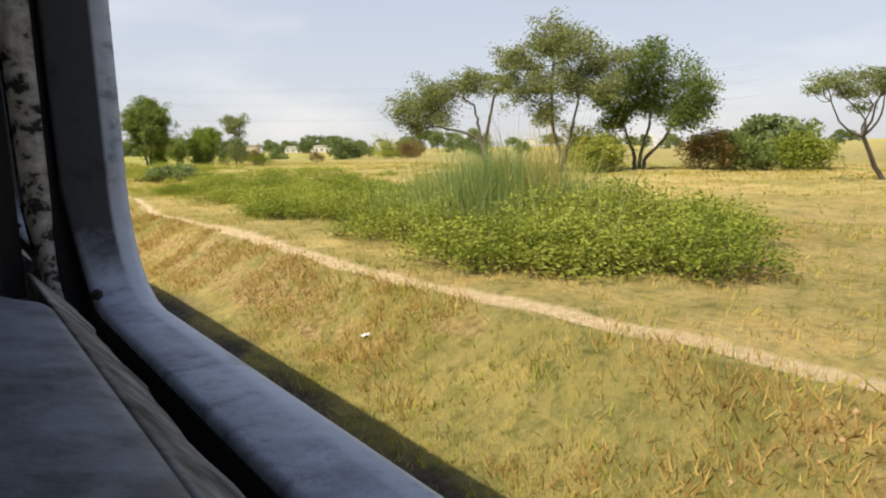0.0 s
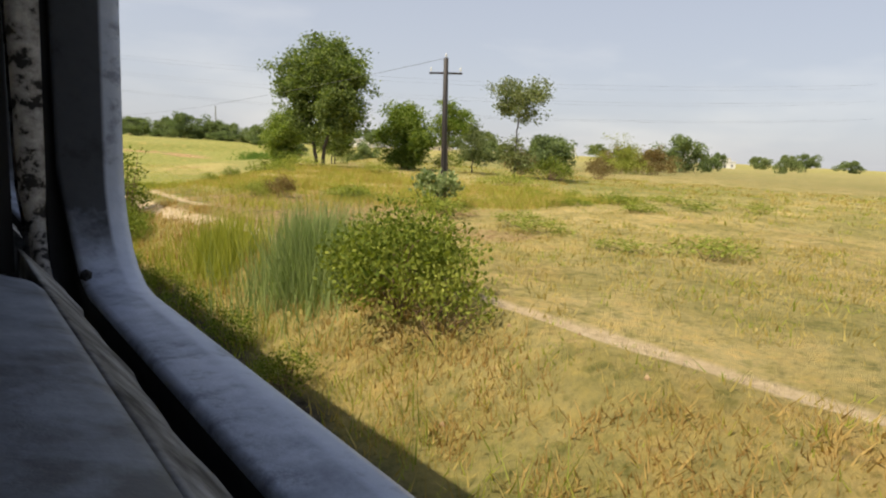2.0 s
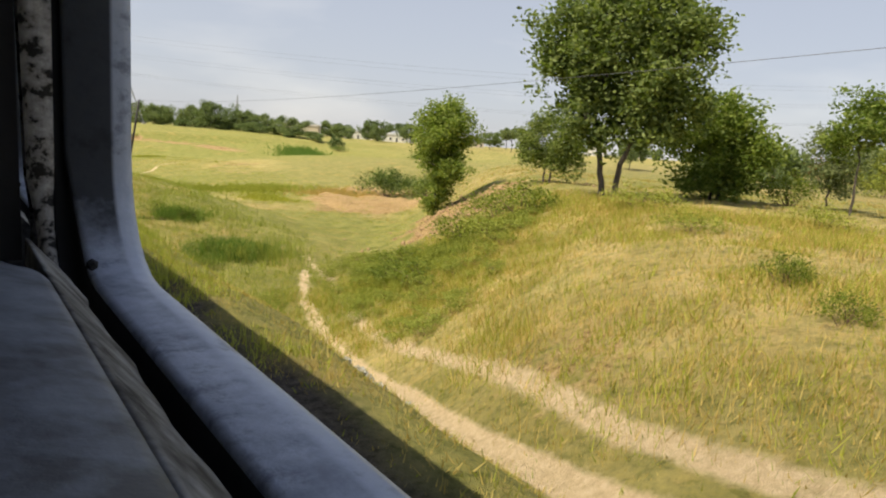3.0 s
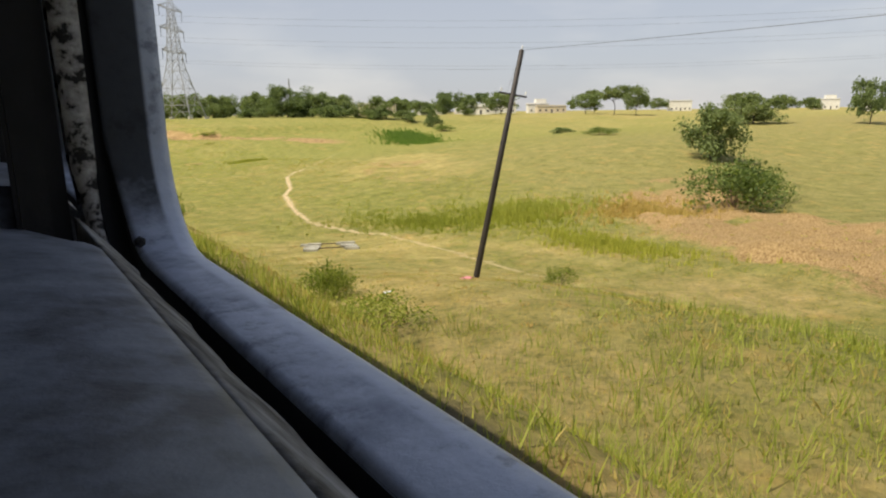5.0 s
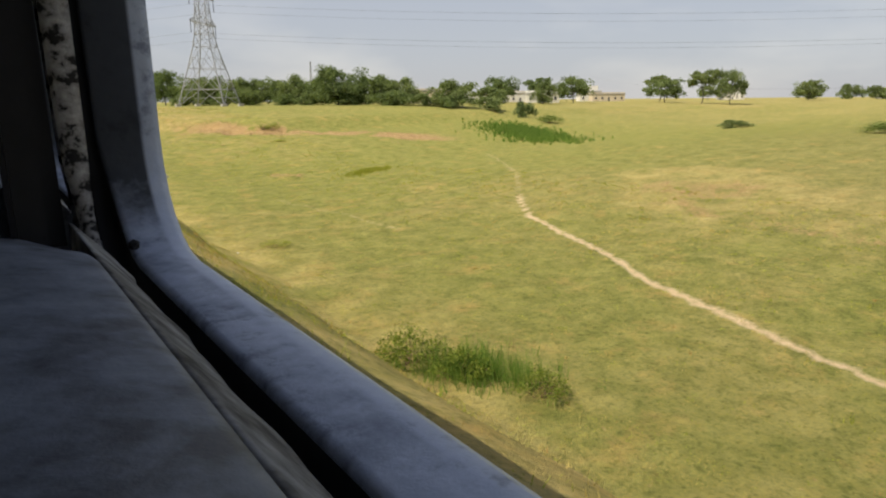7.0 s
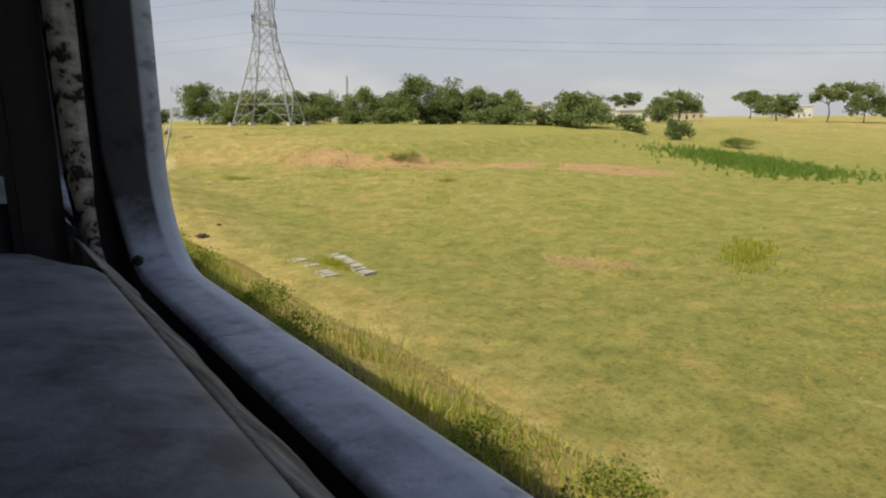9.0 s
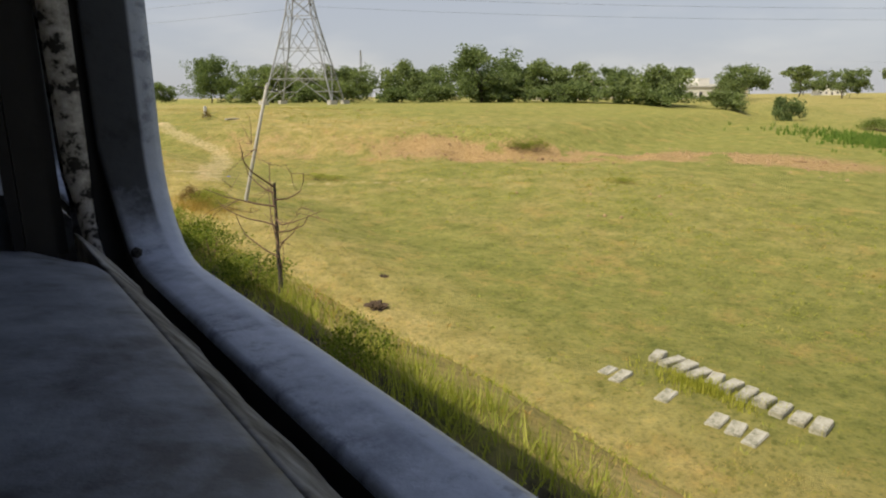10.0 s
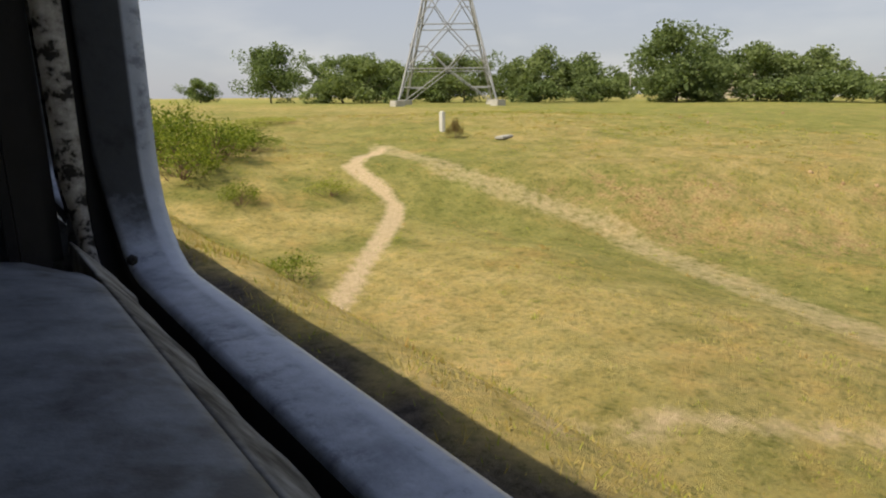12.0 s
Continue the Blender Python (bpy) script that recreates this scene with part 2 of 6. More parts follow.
def bare(x, y):
    """Eroded earth: the bank that ends the hollow, the pit, clod patches, worn verges."""
    scarp = 311 - 0.72 * np.clip(x - 12, 0, 58)
    k = (y - scarp + 2.6 - 4.0 * (lumps(x, y, 9, 77) - 0.5)) / 4.8
    n = lumps(x, y, 5, 1) * 0.6 + lumps(x, y, 1.3, 2) * 0.4
    bank = np.exp(-k * k * k * k) * (0.45 * sm(16, 26, x) + 0.55 * sm(30, 38, x)) * (1 - sm(64, 78, x)) * sm(0.18, 0.38, n)
    pit = np.maximum(np.maximum(spot(x, y, 40.5, 139, 8, 22, -0.43), 0.8 * spot(x, y, 54, 155, 13, 7, 0.2)) * sm(0.15, 0.4, n), 0.9 * spot(x, y, 24.3, 101.5, 3.4, 8, -0.5) * sm(0.1, 0.4, n))
    worn = np.max([0.6 * spot(x, y, 29.6, 241.5, 2.2, 3.4), 0.5 * spot(x, y, 43, 190, 6, 12, -0.3) * sm(0.4, 0.7, n),
                   0.6 * spot(x, y, 8, 64, 4.5, 9) * sm(0.25, 0.6, n), 0.5 * spot(x, y, 7.2, 76, 1.2, 5, -0.2) * sm(0.35, 0.7, n), 0.45 * spot(x, y, 20.5, 304, 3.0, 4) * sm(0.3, 0.6, n), 0.25 * spot(x, y, 12, 4, 5, 9)], axis=0)
    cutting = sm(3.0, 3.3, x) * (1 - sm(3.9, 5.0, x)) * (1 - sm(38, 70, y)) * sm(0.35, 0.7, n) * 0.42
    return np.clip(np.max([bank, pit, worn, cutting], axis=0), 0, 1)


def lush(x, y):
    """Greener, wetter ground."""
    n = lumps(x, y, 9, 4) * 0.6 + lumps(x, y, 2.2, 6) * 0.4
    wet = np.max([spot(x, y, 33, 165, 9, 16, 0.4), spot(x, y, 91, 265, 9, 19, -0.4), spot(x, y, 22, 110, 10, 14, 0.3), spot(x, y, 26, 240, 14, 26, 0.2) * 0.7,
                  spot(x, y, 26, 40, 12, 26) * 0.7, spot(x, y, 10, 92, 8, 12), 0.75 * (1 - sm(8, 15, y)) * (1 - sm(4.4, 5.2, x)), 0.6 * spot(x, y, 7.5, 36, 5, 9)], axis=0)
    return np.clip(wet * 0.8 + 0.55 * sm(0.45, 0.75, n) * sm(90, 140, y) + 0.6 * sm(26, 60, x) * (1 - sm(130, 220, x)) * sm(80, 110, y) + 0.45 * sm(40, 90, x) * (0.4 + 0.6 * n) + 0.4 * sm(130, 165, y) * (1 - sm(284, 300, y)), 0, 1)


def dry(x, y):
    """Bleached, straw-coloured ground: the plain before the hollow, its sunny bank, fields far off."""
    n = lumps(x, y, 7, 15) * 0.5 + lumps(x, y, 1.7, 16) * 0.5
    early = (1 - sm(56, 72, y)) * (1 - 0.7 * sm(22, 50, x)) * (1 - 0.6 * (1 - sm(8, 15, y)) * (1 - sm(4.6, 5.6, x))) * (0.35 + 0.65 * sm(0.35, 0.65, n)) * (1 - 0.85 * spot(x, y, 11, 13, 6, 14))
    return np.clip(np.max([0.8 * early, 0.75 * sm(60, 70, y) * (1 - sm(86, 98, y)) * sm(5.5, 9, x) * (1 - sm(22, 30, x)) * sm(0.25, 0.6, n), 0.22 * sm(90, 200, x) * sm(0.35, 0.6, n),
                           0.5 * spot(x, y, 45, 192, 9, 15, -0.3) * sm(0.35, 0.6, n), 0.55 * spot(x, y, 20, 148, 9, 12) * sm(0.3, 0.6, n), 0.75 * sm(125, 140, y) * (1 - sm(8, 18, x)) * sm(0.28, 0.58, n)], axis=0), 0, 1)


def cinder(x, y):
    """Dark band painted along the railway formation to deepen the train's shadow."""
    return 1 - sm(2.5, 2.95, np.abs(x + 1.45 * (x < 0)) + 0.5 * (lumps(x, y, 0.7, 71) - 0.5))


def relief(x, y):
    near = 1 - sm(25, 90, x)
    cut = sm(2.9, 3.3, x) * (1 - sm(4.0, 4.8, x)) * (1 - sm(40, 62, y))
    return (lumps(x, y, 0.5, 17) - 0.5) * 0.17 * cut + (lumps(x, y, 3.1, 8) - 0.5) * 0.2 * near + (lumps(x, y, 8.0, 18) - 0.5) * 0.22 * near * sm(10, 18, x) + (lumps(x, y, 0.9, 9) - 0.5) * 0.09 * near * (1 - trail(x, y)) + \
        ((lumps(x, y, 2.6, 11) - 0.5) * 1.3 + (lumps(x, y, 1.1, 14) - 0.5) * 0.45) * bare(x, y) * near * sm(10, 20, x)


def ground_z(x, y):
    x, y = np.asarray(x, float), np.asarray(y, float)
    return height(x, y) + relief(x, y) * sm(2.3, 3.2, np.abs(x)) - 0.05 * trail(x, y)


def line(*spans):
    out = [np.arange(a, b, s) for a, b, s in spans]
    return np.concatenate(out)


gx = np.concatenate([[-4200, -2500, -1200, -500, -200, -90], line((-45, 1.6, 4), (1.6, 3.6, 0.25), (3.6, 8.6, 0.125), (8.6, 12, 0.27), (12, 32, 0.42), (32, 62, 0.8), (62, 80, 1.8), (80, 260, 6), (260, 620, 24)), [700, 900, 1300, 2000, 3000, 4400]])
gy = np.concatenate([[-4200, -2500, -1200, -500, -200, -90], line((-45, 0, 3), (0, 128, 0.35), (128, 325, 0.55), (325, 400, 2), (400, 700, 15)), [800, 1100, 1600, 2400, 3400, 4600]])
X, Y = np.meshgrid(gx, gy, indexing="ij")
Z = ground_z(X, Y)
i, j = np.meshgrid(np.arange(len(gx) - 1), np.arange(len(gy) - 1), indexing="ij")
n = len(gy)
quads = np.stack([i * n + j, (i + 1) * n + j, (i + 1) * n + j + 1, i * n + j + 1], -1).reshape(-1, 4)
me = rawmesh("ground", np.stack([X, Y, Z], -1).reshape(-1, 3), quads, True)
for key, fn in (("trail", trail), ("bare", bare), ("lush", lush), ("dry", dry), ("cinder", cinder), ("stubble", lambda x, y: 0.75 * sm(34, 70, x) * (1 - sm(95, 125, y)) + (0.5 * sm(28, 55, x) * (1 - sm(180, 225, y)) + 0.3 * sm(95, 170, x)) * sm(95, 125, y))):
    att = me.attributes.new(key, "FLOAT", "POINT")
    att.data.foreach_set("value", fn(X, Y).ravel().astype(np.float32))


def ground_material():
    m, t, b = material("grazed grassland")
    c = coords(t)

    def attr(name):
        a = t.nodes.new("ShaderNodeAttribute")
        a.attribute_name = name
        return a.outputs["Fac"]
    big = noise_node(t, 0.045, 5, 0.6, c)
    mid = noise_node(t, 0.7, 6, 0.65, c)
    fine = noise_node(t, 9.0, 8, 0.75, c)
    grit = noise_node(t, 45.0, 4, 0.7, c)
    grass = ramp(t, mid.outputs[0], [(0.30, (0.25, 0.225, 0.075)), (0.48, (0.37, 0.305, 0.125)), (0.66, (0.49, 0.375, 0.185))])
    green = ramp(t, mid.outputs[0], [(0.3, (0.175, 0.19, 0.05)), (0.7, (0.32, 0.31, 0.10))])
    f = ramp(t, big.outputs[0], [(0.42, (0, 0, 0)), (0.58, (0.9, 0.9, 0.9))])
    grass = mix(t, f, grass, green)
    grass = mix(t, attr("lush"), grass, green)
    straw = ramp(t, mid.outputs[0], [(0.3, (0.44, 0.345, 0.13)), (0.7, (0.68, 0.53, 0.26))])
    grass = mix(t, attr("dry"), grass, straw)
    grass = mix(t, attr("stubble"), grass, ramp(t, mid.outputs[0], [(0.3, (0.22, 0.20, 0.085)), (0.7, (0.36, 0.295, 0.15))]))
    patch = noise_node(t, 0.28, 5, 0.65, c)
    grass = mix(t, ramp(t, patch.outputs[0], [(0.46, (0, 0, 0)), (0.64, (0.32, 0.32, 0.32))]), grass, green)
    rust = noise_node(t, 0.42, 6, 0.7, c)
    grass = mix(t, ramp(t, rust.outputs[0], [(0.54, (0, 0, 0)), (0.72, (0.6, 0.6, 0.6))]), grass, (0.50, 0.335, 0.13))
    speck = noise_node(t, 2.6, 5, 0.7, c)
    tufts = noise_node(t, 5.5, 3, 0.5, c)
    grass = mix(t, 0.45, grass, ramp(t, tufts.outputs[0], [(0.35, (0.40, 0.50, 0.32)), (0.43, (1.0, 1.0, 1.0))]), "MULTIPLY")
    grass = mix(t, 0.8, grass, ramp(t, speck.outputs[0], [(0.34, (0.62, 0.68, 0.55)), (0.48, (1.0, 1.0, 1.0)), (0.68, (1.18, 1.1, 0.95))]), "MULTIPLY")
    grass = mix(t, 0.9, grass, ramp(t, fine.outputs[0], [(0.30, (0.52, 0.56, 0.42)), (0.44, (1.0, 1.0, 0.92)), (0.72, (1.4, 1.3, 1.05))]), "MULTIPLY")
    earth = ramp(t, fine.outputs[0], [(0.38, (0.13, 0.078, 0.035)), (0.47, (0.37, 0.24, 0.10)), (0.60, (0.58, 0.415, 0.205))])
    sand = ramp(t, fine.outputs[0], [(0.3, (0.52, 0.385, 0.21)), (0.5, (0.70, 0.54, 0.32)), (0.7, (0.82, 0.66, 0.43))])

    def ragged(value, by, amount, lo, hi):
        """A worn edge: the value broken up by fine noise."""
        k = t.nodes.new("ShaderNodeMath")
        k.operation = "MULTIPLY_ADD"
        t.links.new(by, k.inputs[0])
        k.inputs[1].default_value = amount
        s = t.nodes.new("ShaderNodeMath")
        s.operation = "SUBTRACT"
        t.links.new(value, s.inputs[0])
        s.inputs[1].default_value = amount * 0.5
        t.links.new(s.outputs[0], k.inputs[2])
        return ramp(t, k.outputs[0], [(lo, (0, 0, 0)), (hi, (1, 1, 1))])
    col = mix(t, ragged(attr("bare"), speck.outputs[0], 2.0, 0.25, 0.7), grass, earth)
    col = mix(t, ragged(attr("trail"), speck.outputs[0], 0.9, 0.12, 0.58), col, sand)
    # near-black strip coloured in where the train's shadow lies
    col = mix(t, attr("cinder"), col, ramp(t, fine.outputs[0], [(0.35, (0.035, 0.03, 0.026)), (0.65, (0.15, 0.125, 0.10))]))
    t.links.new(col, b.inputs["Base Color"])
    b.inputs["Roughness"].default_value = 0.95
    b.inputs["Specular IOR Level"].default_value = 0.15
    add = t.nodes.new("ShaderNodeMath")
    t.links.new(fine.outputs[0], add.inputs[0])
    t.links.new(grit.outputs[0], add.inputs[1])
    bump(t, b, add.outputs[0], 0.9, 0.09)
    return m


ground = tagged(part("ground", me, ground_material()), "dry yellow-green grazed grassland with worn trails and bare earth", "ground", kind="structure")

# ---- the train: coaches coupled in a row, seen from an open window bay ----
OUT = 0.158         # outer skin of the window frame
INN = 0.114         # inner lip of the frame
SILL, HEAD = -0.159, 0.44
FORE, AFT = 0.757, 0.004   # the window's two jambs within a bay


def rounded(y0, y1, z0, z1, r, n=7):
    """Closed loop of a rounded opening."""
    out = []
    for cy, cz, a0 in ((y1 - r, z0 + r, -90), (y1 - r, z1 - r, 0), (y0 + r, z1 - r, 90), (y0 + r, z0 + r, 180)):
        for k in range(n):
            a = radians(a0 + 90 * k / (n - 1))
            out.append((cy + r * math.cos(a), cz + r * math.sin(a)))
    return out


def ring_mesh(name, loops, mat_smooth=True):
    """Skin over successive loops of (x, y, z)."""
    n = len(loops[0])
    v = np.array([p for lp in loops for p in lp])
    f = [(a * n + i, a * n + (i + 1) % n, (a + 1) * n + (i + 1) % n, (a + 1) * n + i) for a in range(len(loops) - 1) for i in range(n)]
    return rawmesh(name, v, f, mat_smooth)


def paint(name, stops, rough, scale=6.0, grain=55.0, relief_=0.25):
    return surface(name, stops, scale, rough, 0.0, grain, relief_, 0.004)


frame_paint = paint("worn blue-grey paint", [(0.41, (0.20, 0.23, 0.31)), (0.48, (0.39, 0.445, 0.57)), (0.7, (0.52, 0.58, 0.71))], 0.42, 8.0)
frame_paint.node_tree.nodes["Principled BSDF"].inputs["Specular IOR Level"].default_value = 0.4


def shade_jambs(m):
    """Shade painted into the upright jambs: a dark, dull colour with a ragged lower border."""
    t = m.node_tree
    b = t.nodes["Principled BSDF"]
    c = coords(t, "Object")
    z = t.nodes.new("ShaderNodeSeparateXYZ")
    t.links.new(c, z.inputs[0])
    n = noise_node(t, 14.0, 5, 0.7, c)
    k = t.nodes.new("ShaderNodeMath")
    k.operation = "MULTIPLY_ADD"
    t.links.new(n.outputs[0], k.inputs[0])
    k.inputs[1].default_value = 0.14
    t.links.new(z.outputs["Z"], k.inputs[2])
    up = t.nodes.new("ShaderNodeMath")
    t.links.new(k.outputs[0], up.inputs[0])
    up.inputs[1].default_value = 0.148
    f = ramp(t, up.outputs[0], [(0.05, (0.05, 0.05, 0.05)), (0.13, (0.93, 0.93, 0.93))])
    rim = ramp(t, z.outputs["X"], [(0.1485, (1, 1, 1)), (0.1515, (0.12, 0.12, 0.12))])     # outer rim left pale, as if catching the light
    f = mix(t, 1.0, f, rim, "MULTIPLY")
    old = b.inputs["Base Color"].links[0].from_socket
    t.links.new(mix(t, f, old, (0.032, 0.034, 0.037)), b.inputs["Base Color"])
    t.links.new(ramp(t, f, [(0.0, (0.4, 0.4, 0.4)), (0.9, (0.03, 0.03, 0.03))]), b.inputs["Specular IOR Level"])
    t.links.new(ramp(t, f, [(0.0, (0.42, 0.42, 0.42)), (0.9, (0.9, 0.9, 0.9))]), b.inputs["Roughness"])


shade_jambs(frame_paint)
panel_paint = paint("blue-grey ledge paint", [(0.40, (0.045, 0.052, 0.068)), (0.50, (0.115, 0.132, 0.17)), (0.66, (0.19, 0.22, 0.275))], 0.6, 10.0, 40.0)
lip_paint = paint("chipped lip", [(0.475, (0.010, 0.009, 0.008)), (0.50, (0.24, 0.23, 0.22)), (0.62, (0.55, 0.54, 0.53))], 0.7, 13.0, 55.0, 0.6)
edge_paint = paint("stained pale strip", [(0.42, (0.012, 0.011, 0.010)), (0.50, (0.10, 0.098, 0.095)), (0.62, (0.24, 0.245, 0.25))], 0.85, 16.0, 40.0, 0.15)
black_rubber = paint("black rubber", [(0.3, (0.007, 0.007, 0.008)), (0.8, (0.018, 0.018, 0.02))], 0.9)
coach_blue = paint("coach blue", [(0.3, (0.03, 0.07, 0.16)), (0.7, (0.05, 0.11, 0.24))], 0.4, 2.0)
roof_grey = paint("roof grey", [(0.3, (0.25, 0.25, 0.25)), (0.7, (0.38, 0.38, 0.38))], 0.6, 2.0)


def bent(xs, xj, gy, gz, r=0.118):
    """Loop whose depth shifts from the sill (xs) to the jambs (xj), grown by gy and gz."""
    out = []
    for y, z in rounded(AFT, FORE + gy, SILL - gz, HEAD + gz, r):
        w = float(sm(-0.14, 0.0, z))
        out.append((xs + (xj - xs) * w, y, z))
    return out


def swept(name, stations, outline, smooth=True):
    """A closed cross-section carried along the bay: outline(y) gives its corners (x, z)."""
    rows = [[(x, y, z) for x, z in outline(y)] for y in stations]
    k, n = len(rows[0]), len(rows)
    v = np.array([p for row in rows for p in row])
    f = [(a * k + i, a * k + (i + 1) % k, (a + 1) * k + (i + 1) % k, (a + 1) * k + i) for a in range(n - 1) for i in range(k)]
    bm = bmesh.new()
    vs = [bm.verts.new(p) for p in v]
    for q in f:
        bm.faces.new([vs[i] for i in q]).smooth = smooth
    bm.faces.new(vs[:k]), bm.faces.new(vs[-k:])
    me = bpy.data.meshes.new(name)
    bm.to_mesh(me)
    bm.free()
    return me


def ledge_outline(y):
    """Broad inner ledge below the window; its outer ridge dips where it ends at the corner."""
    d = 0.012 * float(sm(0.40, 0.53, y)) ** 2
    return [(0.0575, -0.1085 - d), (0.0560, -0.1050 - d), (0.0515, -0.1028 - d), (0.044, -0.1008 - d), (0.02, -0.0955 - 0.5 * d), (-0.04, -0.090), (-0.3, -0.084), (-0.3, -0.4), (0.05, -0.4), (0.0575, -0.13)]


def strip_outline(y):
    """Sloping strip between ledge and window channel, its outer border broken away."""
    w = 0.0022 * math.sin(y * 37.0) + 0.0016 * math.sin(y * 83.0 + 1.0)
    x, z = 0.0885 + w, -0.1435 - 0.9 * w
    return [(0.0570, -0.1070), (0.0600, -0.1080), (0.0790, -0.1310), (x, z), (x - 0.002, z - 0.05), (0.0570, -0.19)]


def window_bay(coach, y):
    """One bay: the frame with its rounded opening, a rubber channel, a chipped lip, a black filler post and the panel
    below.
    """
    inner = rounded(AFT, FORE, SILL, HEAD, 0.115)
    rect = []
    for (py, pz) in inner:
        u, w = (py - 0.4) / 0.4, (pz - 0.14) / 0.36
        k = 1 / max(abs(u), abs(w))
        rect.append((0.4 + u * 0.4 * k, 0.14 + w * 0.36 * k))
    lo = [[(OUT + 0.012, *p) for p in rect], [(OUT + 0.012, *p) for p in rounded(AFT - 0.003, FORE + 0.004, SILL - 0.007, HEAD + 0.006, 0.118)],
          [(OUT + 0.004, *p) for p in rounded(AFT, FORE + 0.0008, SILL - 0.0015, HEAD, 0.115)],
          [(OUT - 0.006, *p) for p in inner], [(OUT - 0.02, *p) for p in inner],
          bent(INN + 0.006, 0.107, 0.0, 0.0, 0.115), bent(INN + 0.001, 0.104, 0.001, 0.002, 0.115), bent(INN, 0.103, 0.004, 0.006, 0.116)]
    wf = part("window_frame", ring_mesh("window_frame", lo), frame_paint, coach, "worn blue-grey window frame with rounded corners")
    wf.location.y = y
    part("rubber_channel", ring_mesh("rubber_channel", [bent(INN + 0.0002, 0.1032, 0.003, 0.005), bent(INN, 0.103, 0.010, 0.026), bent(0.096, 0.1, 0.009, 0.030)]), black_rubber, wf, "black rubber window channel")
    part("lip", ring_mesh("lip", [bent(0.0945, 0.1, 0.008, 0.0255), bent(0.093, 0.097, 0.006, 0.0215), bent(0.088, 0.085, 0.006, 0.0215), bent(0.083, 0.074, 0.008, 0.024), bent(0.080, 0.066, 0.014, 0.034)]),
         lip_paint, wf, "chipped pale metal lip")
    # Made-up black post: fills the dark beside the window, hides the bays ahead.
    part("guide_post", boxed(0.0195, 0.776, -0.16, 0.068, 0.7995, 0.5), black_rubber, wf, "black filler post beside the window")
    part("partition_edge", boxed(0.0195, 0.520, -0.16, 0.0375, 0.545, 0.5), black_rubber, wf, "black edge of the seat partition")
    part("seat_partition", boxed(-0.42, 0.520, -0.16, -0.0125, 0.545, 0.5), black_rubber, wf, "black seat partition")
    part("ledge", swept("ledge", np.array([0.0, 0.2, 0.36, 0.43, 0.48, 0.515]), ledge_outline), panel_paint, wf, "scuffed blue-grey inner ledge")
    part("sill_strip", swept("sill_strip", np.linspace(0.06, 0.60, 28), strip_outline), edge_paint, wf, "stained pale strip with a broken edge")
    plug = bmesh.new()
    bmesh.ops.create_icosphere(plug, subdivisions=1, radius=0.006, matrix=Matrix.Translation((INN + 0.002, 0.672, -0.147)))
    part("rubber_plug", plug, black_rubber, wf, "black rubber plug in the channel's corner")
    return wf


def profile(coach, name, pts, y0, y1, mat, label):
    """A closed cross-section drawn along the coach."""
    k = len(pts)
    v = np.array([(x, y, z) for y in (y0, y1) for x, z in pts])
    f = [(i, (i + 1) % k, k + (i + 1) % k, k + i) for i in range(k)]
    return part(name, rawmesh(name, v, f), mat, coach, label)


cream_panel = paint("cream laminate", [(0.3, (0.55, 0.53, 0.47)), (0.7, (0.70, 0.68, 0.62))], 0.5)
post_mesh = bpy.data.meshes.new("far_post")
bm = boxed(-3.07, 0.76, -0.158, -3.01, 0.799, 0.438)
bm.to_mesh(post_mesh)
bm.free()


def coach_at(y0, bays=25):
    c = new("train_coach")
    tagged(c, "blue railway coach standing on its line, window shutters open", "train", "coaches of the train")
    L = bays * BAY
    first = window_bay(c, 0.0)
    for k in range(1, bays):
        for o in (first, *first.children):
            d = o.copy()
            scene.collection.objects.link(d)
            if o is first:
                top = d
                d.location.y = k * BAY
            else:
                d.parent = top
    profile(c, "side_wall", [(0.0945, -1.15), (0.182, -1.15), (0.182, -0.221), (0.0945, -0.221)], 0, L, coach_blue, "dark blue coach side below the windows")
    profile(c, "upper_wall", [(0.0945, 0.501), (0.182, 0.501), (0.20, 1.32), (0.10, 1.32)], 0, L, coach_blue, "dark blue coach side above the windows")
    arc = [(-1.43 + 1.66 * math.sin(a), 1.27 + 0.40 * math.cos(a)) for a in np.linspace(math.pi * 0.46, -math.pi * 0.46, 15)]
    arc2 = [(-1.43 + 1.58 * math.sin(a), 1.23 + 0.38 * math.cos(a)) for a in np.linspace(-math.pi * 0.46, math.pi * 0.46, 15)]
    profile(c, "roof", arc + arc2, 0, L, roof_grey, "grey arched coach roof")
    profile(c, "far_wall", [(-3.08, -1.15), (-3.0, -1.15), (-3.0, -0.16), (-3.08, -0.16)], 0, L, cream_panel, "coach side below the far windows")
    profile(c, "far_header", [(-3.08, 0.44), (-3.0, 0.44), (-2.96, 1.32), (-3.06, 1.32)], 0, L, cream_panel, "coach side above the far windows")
    # Dark sheets added to block sight of the bright far wall.
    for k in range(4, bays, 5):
        part("partition", boxed(-2.3, k * BAY - 0.02, -1.152, -0.055, k * BAY + 0.02, 0.95), black_rubber, c, "dark partition added to close the view along the coach")
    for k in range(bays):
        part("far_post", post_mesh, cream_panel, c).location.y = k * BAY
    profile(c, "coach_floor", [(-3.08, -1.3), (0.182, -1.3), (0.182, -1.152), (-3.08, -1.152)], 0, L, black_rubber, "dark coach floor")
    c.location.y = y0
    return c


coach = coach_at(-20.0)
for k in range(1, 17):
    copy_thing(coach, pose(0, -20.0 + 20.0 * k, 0))

